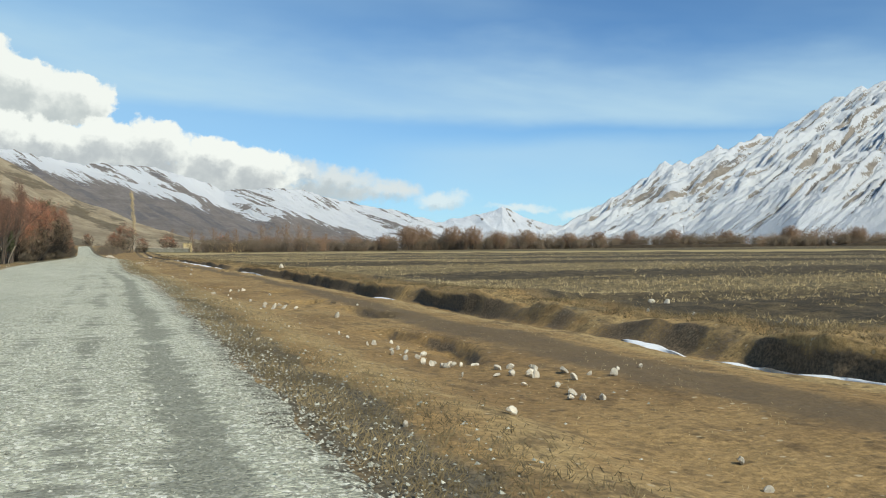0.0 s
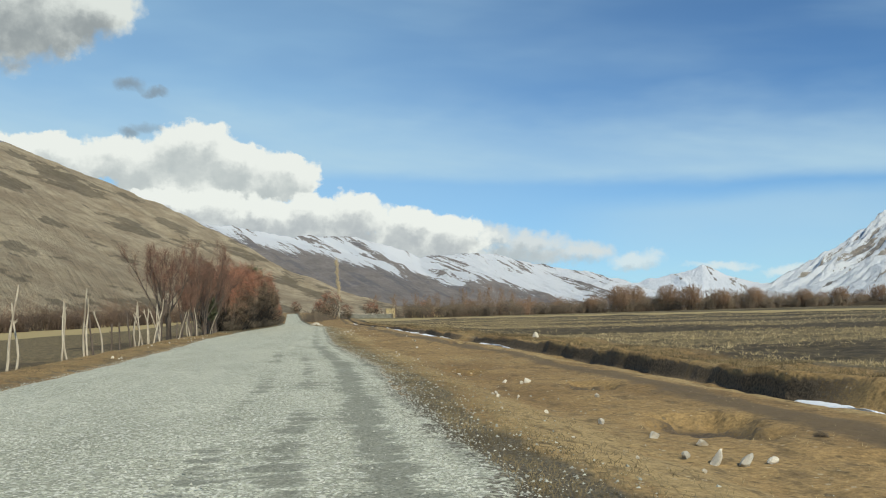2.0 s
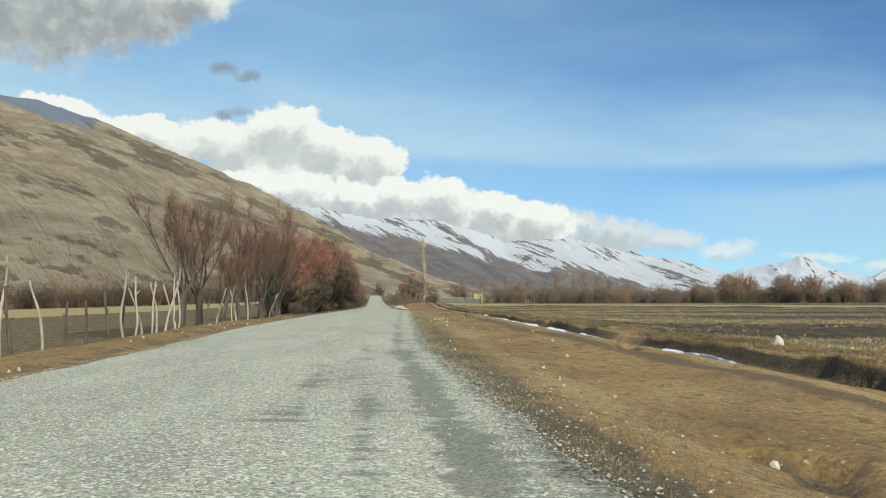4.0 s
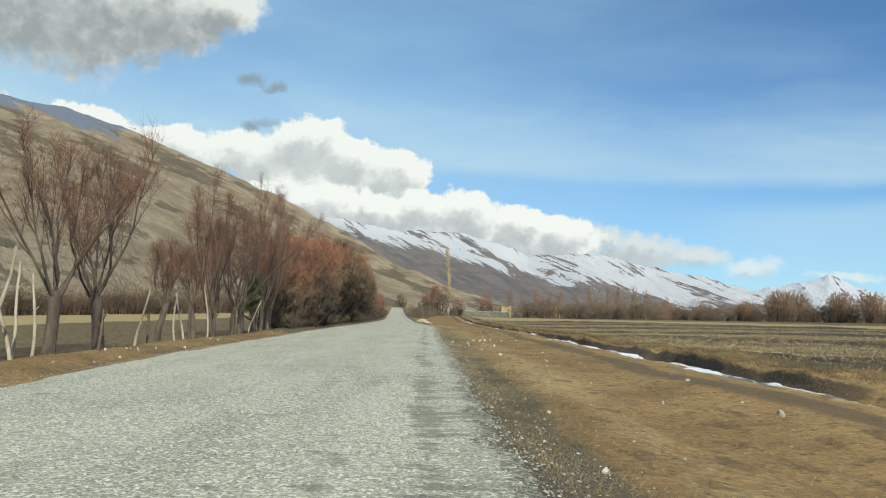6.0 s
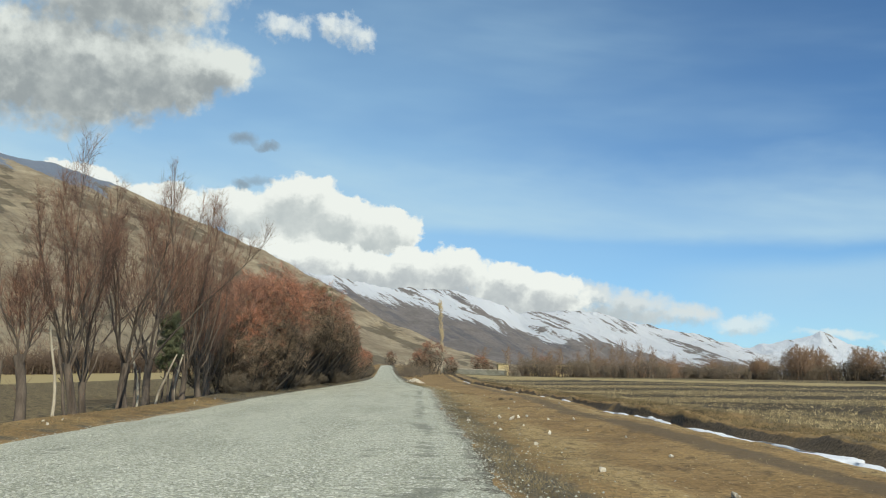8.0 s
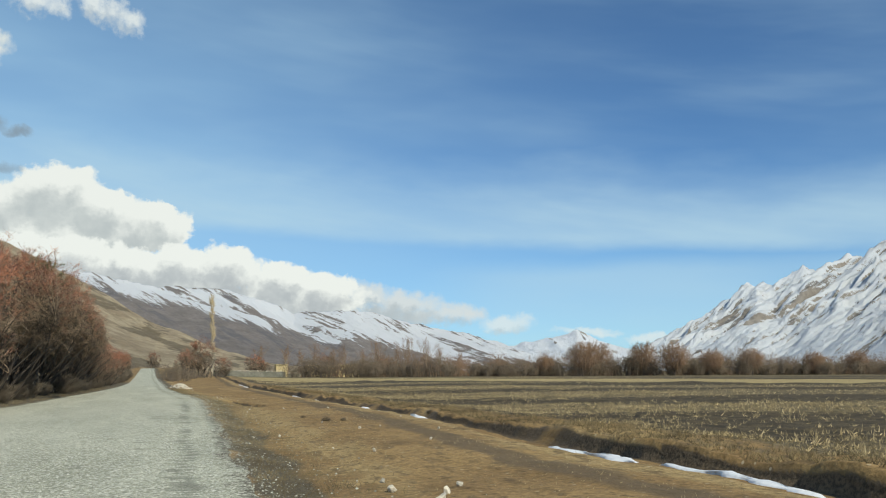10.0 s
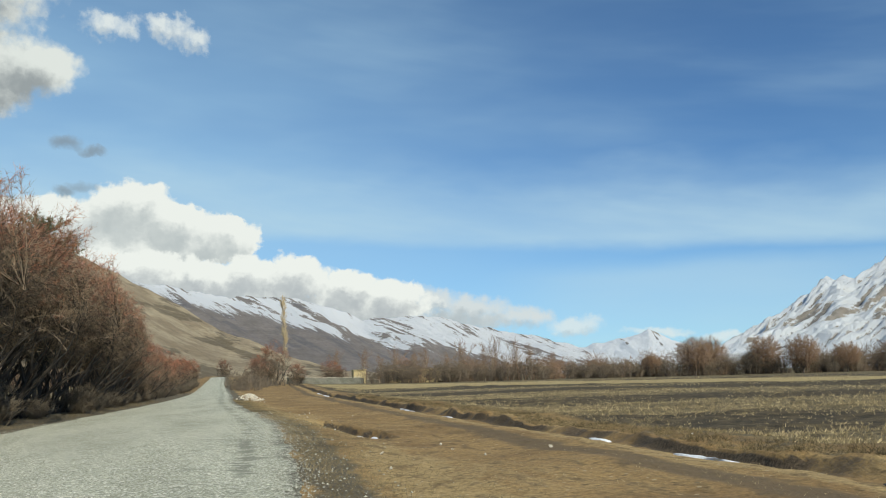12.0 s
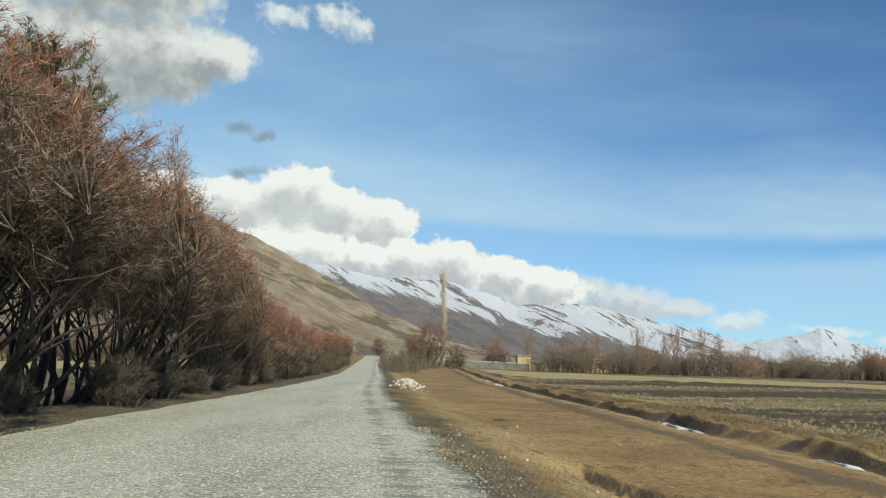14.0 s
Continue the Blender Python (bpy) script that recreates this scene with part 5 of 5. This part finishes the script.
for x, y, s in ((5.3, 31.3, 0.28), (5.6, 30.3, 0.24), (5.2, 20.2, 0.14), (5.1, 19.1, 0.13), (5.16, 17.6, 0.13), (5.84, 18.1, 0.15), (5.1, 15.7, 0.17), (5.55, 16.2, 0.15), (5.2, 15.2, 0.18), (5.56, 15.5, 0.17), (5.36, 14.7, 0.2), (5.42, 14.4, 0.19),
                (5.5, 14.1, 0.16), (5.82, 14.4, 0.17), (5.84, 14.05, 0.15), (6.05, 14.0, 0.18), (5.49, 13.85, 0.17), (5.27, 12.6, 0.13), (6.06, 13.0, 0.22), (6.0, 12.3, 0.22), (6.22, 12.1, 0.24), (6.2, 11.9, 0.2), (5.7, 12.2, 0.14), (5.7, 11.25, 0.16),
                (6.6, 11.4, 0.2), (5.6, 16.9, 0.12), (5.3, 16.4, 0.11), (5.7, 15.0, 0.12), (16.7, 23.9, 0.36), (16.9, 23.3, 0.34), (13.2, 19.0, 0.2), (13.6, 17.6, 0.18)):
    put_stone(x, y, s)
for _ in range(70):
    y = r.uniform(4, 175)
    x = float(road_right(y)) + 0.8 + abs(r.normal()) * 2.6
    put_stone(x, y, float(r.uniform(0.06, 0.15)))
for _ in range(26):
    y = r.uniform(55, 120)
    put_stone(float(road_left(y)) - r.uniform(0.3, 1.6), y, float(r.uniform(0.07, 0.18)), "pale stone on the raised road bank", "stones on the raised bank")
for _ in range(150):
    q = r.normal(size=2)
    put_stone(0.15 + q[0] * 0.5, 209 + q[1] * 4.5, float(r.uniform(0.12, 0.42)), "whitish stone of a loose heap by the road", "heap of pale stones")

M_SNOW = mat_two("old_snow", (0.82, 0.84, 0.88), (0.74, 0.77, 0.82), 2.0, 0.6, c=(0.66, 0.68, 0.72), fine=9, depth=0.02)


def snow_patch(y0, y1, half, seed, side=0.0):
    ys = np.linspace(y0, y1, max(12, int((y1 - y0) * 5)))
    us = np.linspace(-1, 1, 13)
    y, u = np.meshgrid(ys, us, indexing="ij")
    taper = np.sqrt(np.clip(1 - ((y - (y0 + y1) / 2) / ((y1 - y0) / 2)) ** 4, 0, 1))
    wide = 0.85 * half * taper * np.clip(0.42 + 4.6 * fbm(y / 1.0, y * 0, 4, seed, 0.6), 0.02, 1.5)
    x = np.minimum(ditch_line(y) + side + u * wide + 0.25 * fbm(y / 0.5, u, 3, seed + 4), ditch_line(y) + 0.1 + 0.02 * u)
    z = ground_z(x, y) + 0.09 * (1 - u ** 2) * taper + 0.05 * fbm(x / 0.3, y / 0.3, 2, seed + 9) - 0.012
    z = np.where(np.abs(u) > 0.95, ground_z(x, y) - 0.03, z)
    ob = new("snow_patch", link_mesh("snow_patch", np.stack([x, y, z], -1).reshape(-1, 3), grid_faces(*y.shape)[:, ::-1], M_SNOW))
    tagged(ob, "leftover strip of old white snow in the ditch", "snow", "snow patches in the ditch")


for k, (y0, y1, half, side) in enumerate(((4, 14, 0.42, -0.2), (14.6, 17, 0.25, -0.1), (34, 37.5, 0.3, -0.2), (64, 70, 0.3, -0.15), (75, 90, 0.6, -0.22), (90.5, 104, 0.55, -0.18), (105, 109, 0.28, -0.15), (109.6, 114, 0.3, -0.2), (128, 130, 0.3, -0.1),
                                          (134, 136.5, 0.25, -0.2), (141, 142.2, 0.22, 0), (162, 164.5, 0.2, 0), (172, 178, 0.25, -0.1), (233, 243, 0.4, 0), (248, 254, 0.4, 0))):
    snow_patch(y0, y1, half, 300 + k, side)


def hollow_snow(x0, y0, ln, half):
    ys, us = np.linspace(-1, 1, 26), np.linspace(-1, 1, 9)
    v, u = np.meshgrid(ys, us, indexing="ij")
    y = y0 + v * ln
    x = GULLIES[0][0](y) - 0.42 + 0.22 * fbm(y / 0.7, y * 0 + 1.7, 3, 49) + u * half * np.sqrt(1.02 - v ** 2) * (0.7 + 0.6 * fbm(y / 0.4, u * 0, 2, 9))
    z = ground_z(x, y) + 0.08 * (1 - u ** 2) - 0.012
    ob = new("snow_patch", link_mesh("snow_patch", np.stack([x, y, z], -1).reshape(-1, 3), grid_faces(*y.shape)[:, ::-1], M_SNOW))
    tagged(ob, "thin strip of old snow in a washed out hollow", "snow", "snow patches in the ditch")


hollow_snow(4.35, 150.2, 3.6, 0.3)
hollow_snow(4.0, 156.8, 0.8, 0.16)


def scatter_blades(name, label, mat, pts, h0, h1, width, per, seed, spread_=0.5):
    r = np.random.default_rng(seed)
    t = Tubes()
    p = np.repeat(pts, per, 0) + np.concatenate([r.normal(size=(len(pts) * per, 2)) * 0.05, np.zeros((len(pts) * per, 1))], 1)
    d = np.concatenate([r.normal(size=(len(p), 2)) * spread_, np.ones((len(p), 1))], 1)
    d /= np.linalg.norm(d, axis=1)[:, None]
    t.twigs(p, d * r.uniform(h0, h1, (len(p), 1)), width, r, 0.5)
    return tagged(new(name, t.mesh(name, mat)), label, "grass", kind="stuff")


def on_ground(x, y, sink=0.01):
    return np.stack([x, y, ground_z(x, y) - sink], -1)


r = np.random.default_rng(121)
# stubble stands in rows across the field, thicker in some strips
n = 42000
y = r.uniform(0, 300, n)
x = ditch_line(y) + 3.6 + 75 * r.uniform(0, 1, n) ** 1.6
s = np.sin((y + 0.42 * x) / 5.2 + 4 * fbm(x / 60, y / 60, 2, 5)) * 0.65 + 0.9 * fbm(x / 9, y / 9, 3, 66)
keep = s > r.uniform(-0.45, 0.35, n)
x, y = x[keep], np.round((y[keep] + 0.42 * x[keep]) / 0.75) * 0.75 - 0.42 * x[keep] + r.normal(size=keep.sum()) * 0.06
scatter_blades("stubble", "straw coloured stubble stalks on the field", M_STRAW, on_ground(x, y), 0.07, 0.22, 0.018, 3, 122, 0.6)
# denser rows of broken stalks in the strip next to the ditch
n = 46000
y = r.uniform(4, 205, n)
x = ditch_line(y) + 2.2 + 26 * r.uniform(0, 1, n) ** 1.3
s = np.sin((y + 0.42 * x) / 5.2 + 4 * fbm(x / 60, y / 60, 2, 5)) * 0.5 + 1.1 * fbm(x / 5, y / 5, 3, 67)
keep = s > r.uniform(-0.6, 0.3, n)
x, y = x[keep], np.round((y[keep] + 0.42 * x[keep]) / 0.55) * 0.55 - 0.42 * x[keep] + r.normal(size=keep.sum()) * 0.07
scatter_blades("stubble", "short broken straw stubble in rows beside the ditch", M_STUBBLE, on_ground(x, y), 0.05, 0.17, 0.013, 4, 127, 0.8)
# dry grass on the shoulders, the banks and the ditch's edge
y = 200 * r.uniform(0, 1, 34000) ** 1.4
x = road_right(y) + 0.1 + np.abs(r.normal(size=len(y))) * 0.95
scatter_blades("shoulder_grass", "dry tangled grass on the road's shoulder", M_DRY_GRASS, on_ground(x, y), 0.04, 0.13, 0.006, 2, 123, 0.9)
y = r.uniform(0, 220, 24000)
x = ditch_line(y) + 0.42 + 1.1 * slump(y) + np.abs(r.normal(size=len(y))) * 0.7
scatter_blades("bank_grass", "dead grass along the ditch bank", M_BANK_GRASS, on_ground(x, y), 0.06, 0.2, 0.008, 2, 124, 0.8)
y = r.uniform(0, 190, 26000)
x = road_right(y) + 1.0 + (ditch_line(y) - road_right(y) - 1.8) * r.uniform(0, 1, len(y))
ok = fbm(x / 1.8, y / 3, 3, 12) > -0.02
scatter_blades("verge_grass", "short bleached dead grass on the verge", M_STRAW, on_ground(x[ok], y[ok]), 0.02, 0.07, 0.005, 2, 125, 1.2)
y = r.uniform(30, 200, 7000)
x = road_left(y) - 0.3 - np.abs(r.normal(size=len(y))) * 1.3
scatter_blades("left_bank_grass", "dry grass and litter on the raised bank", M_DRY_GRASS, on_ground(x, y), 0.04, 0.18, 0.007, 2, 126, 0.9)


def gravel():
    """Loose stones on the road: flattened eight-sided grains in one mesh."""
    r = np.random.default_rng(131)
    n = 150000
    y = np.concatenate([r.uniform(3, 60, n // 2), r.uniform(60, 165, n - n // 2)])
    xr = road_right(y)
    u = r.uniform(-0.01, 1.02, n)
    # most of it lies in the loose ridge along the road's edge
    u = np.where(r.uniform(size=n) < 0.22, 0.95 + r.exponential(1.0, size=n) * 0.05, u)
    x = road_left(y) * (1 - u) + xr * u
    # wheels sweep the tracks clean
    c = x - xr
    swept = np.exp(-((c + 0.95) / 0.3) ** 2) + np.exp(-((c + 2.9) / 0.35) ** 2)
    keep = r.uniform(size=n) > 0.8 * swept
    x, y, u = x[keep], y[keep], u[keep]
    n = len(x)
    s = 0.007 + 0.02 * r.uniform(size=n) ** 3.5
    z = np.maximum(road_z(y) + 0.07 * (1 - (2 * np.clip(u, 0, 1) - 1) ** 2) + 0.004, ground_z(x, y) + 0.004)
    base = np.array([[1, 0, -0.5], [0, 1, -0.4], [-1, 0, -0.5], [0, -1, -0.4], [0.35, 0.3, 0.38]])
    a = r.uniform(0, 6.28, n)
    rot = np.stack([np.stack([np.cos(a), -np.sin(a), 0 * a], -1), np.stack([np.sin(a), np.cos(a), 0 * a], -1), np.stack([0 * a, 0 * a, 1 + 0 * a], -1)], 1)
    v = np.einsum("nij,kj->nki", rot, base) * s[:, None, None] * r.uniform(0.6, 1.35, (n, 5, 1)) + np.stack([x, y, z], -1)[:, None]
    f = np.array([[0, 1, 4], [1, 2, 4], [2, 3, 4], [3, 0, 4]])
    faces = (5 * np.arange(n)[:, None, None] + f[None]).reshape(-1, 3)
    mat, k, bsdf = material("loose_gravel", 0.85)
    i = k.node("ShaderNodeNewGeometry").outputs["Random Per Island"]
    k.put(bsdf.inputs["Base Color"], k.mix(i, (0.2, 0.205, 0.17), (0.52, 0.52, 0.45)))
    tagged(new("gravel", link_mesh("gravel", v.reshape(-1, 3), faces, mat, False)), "loose pale grey gravel on the road", "gravel", kind="stuff")


gravel()
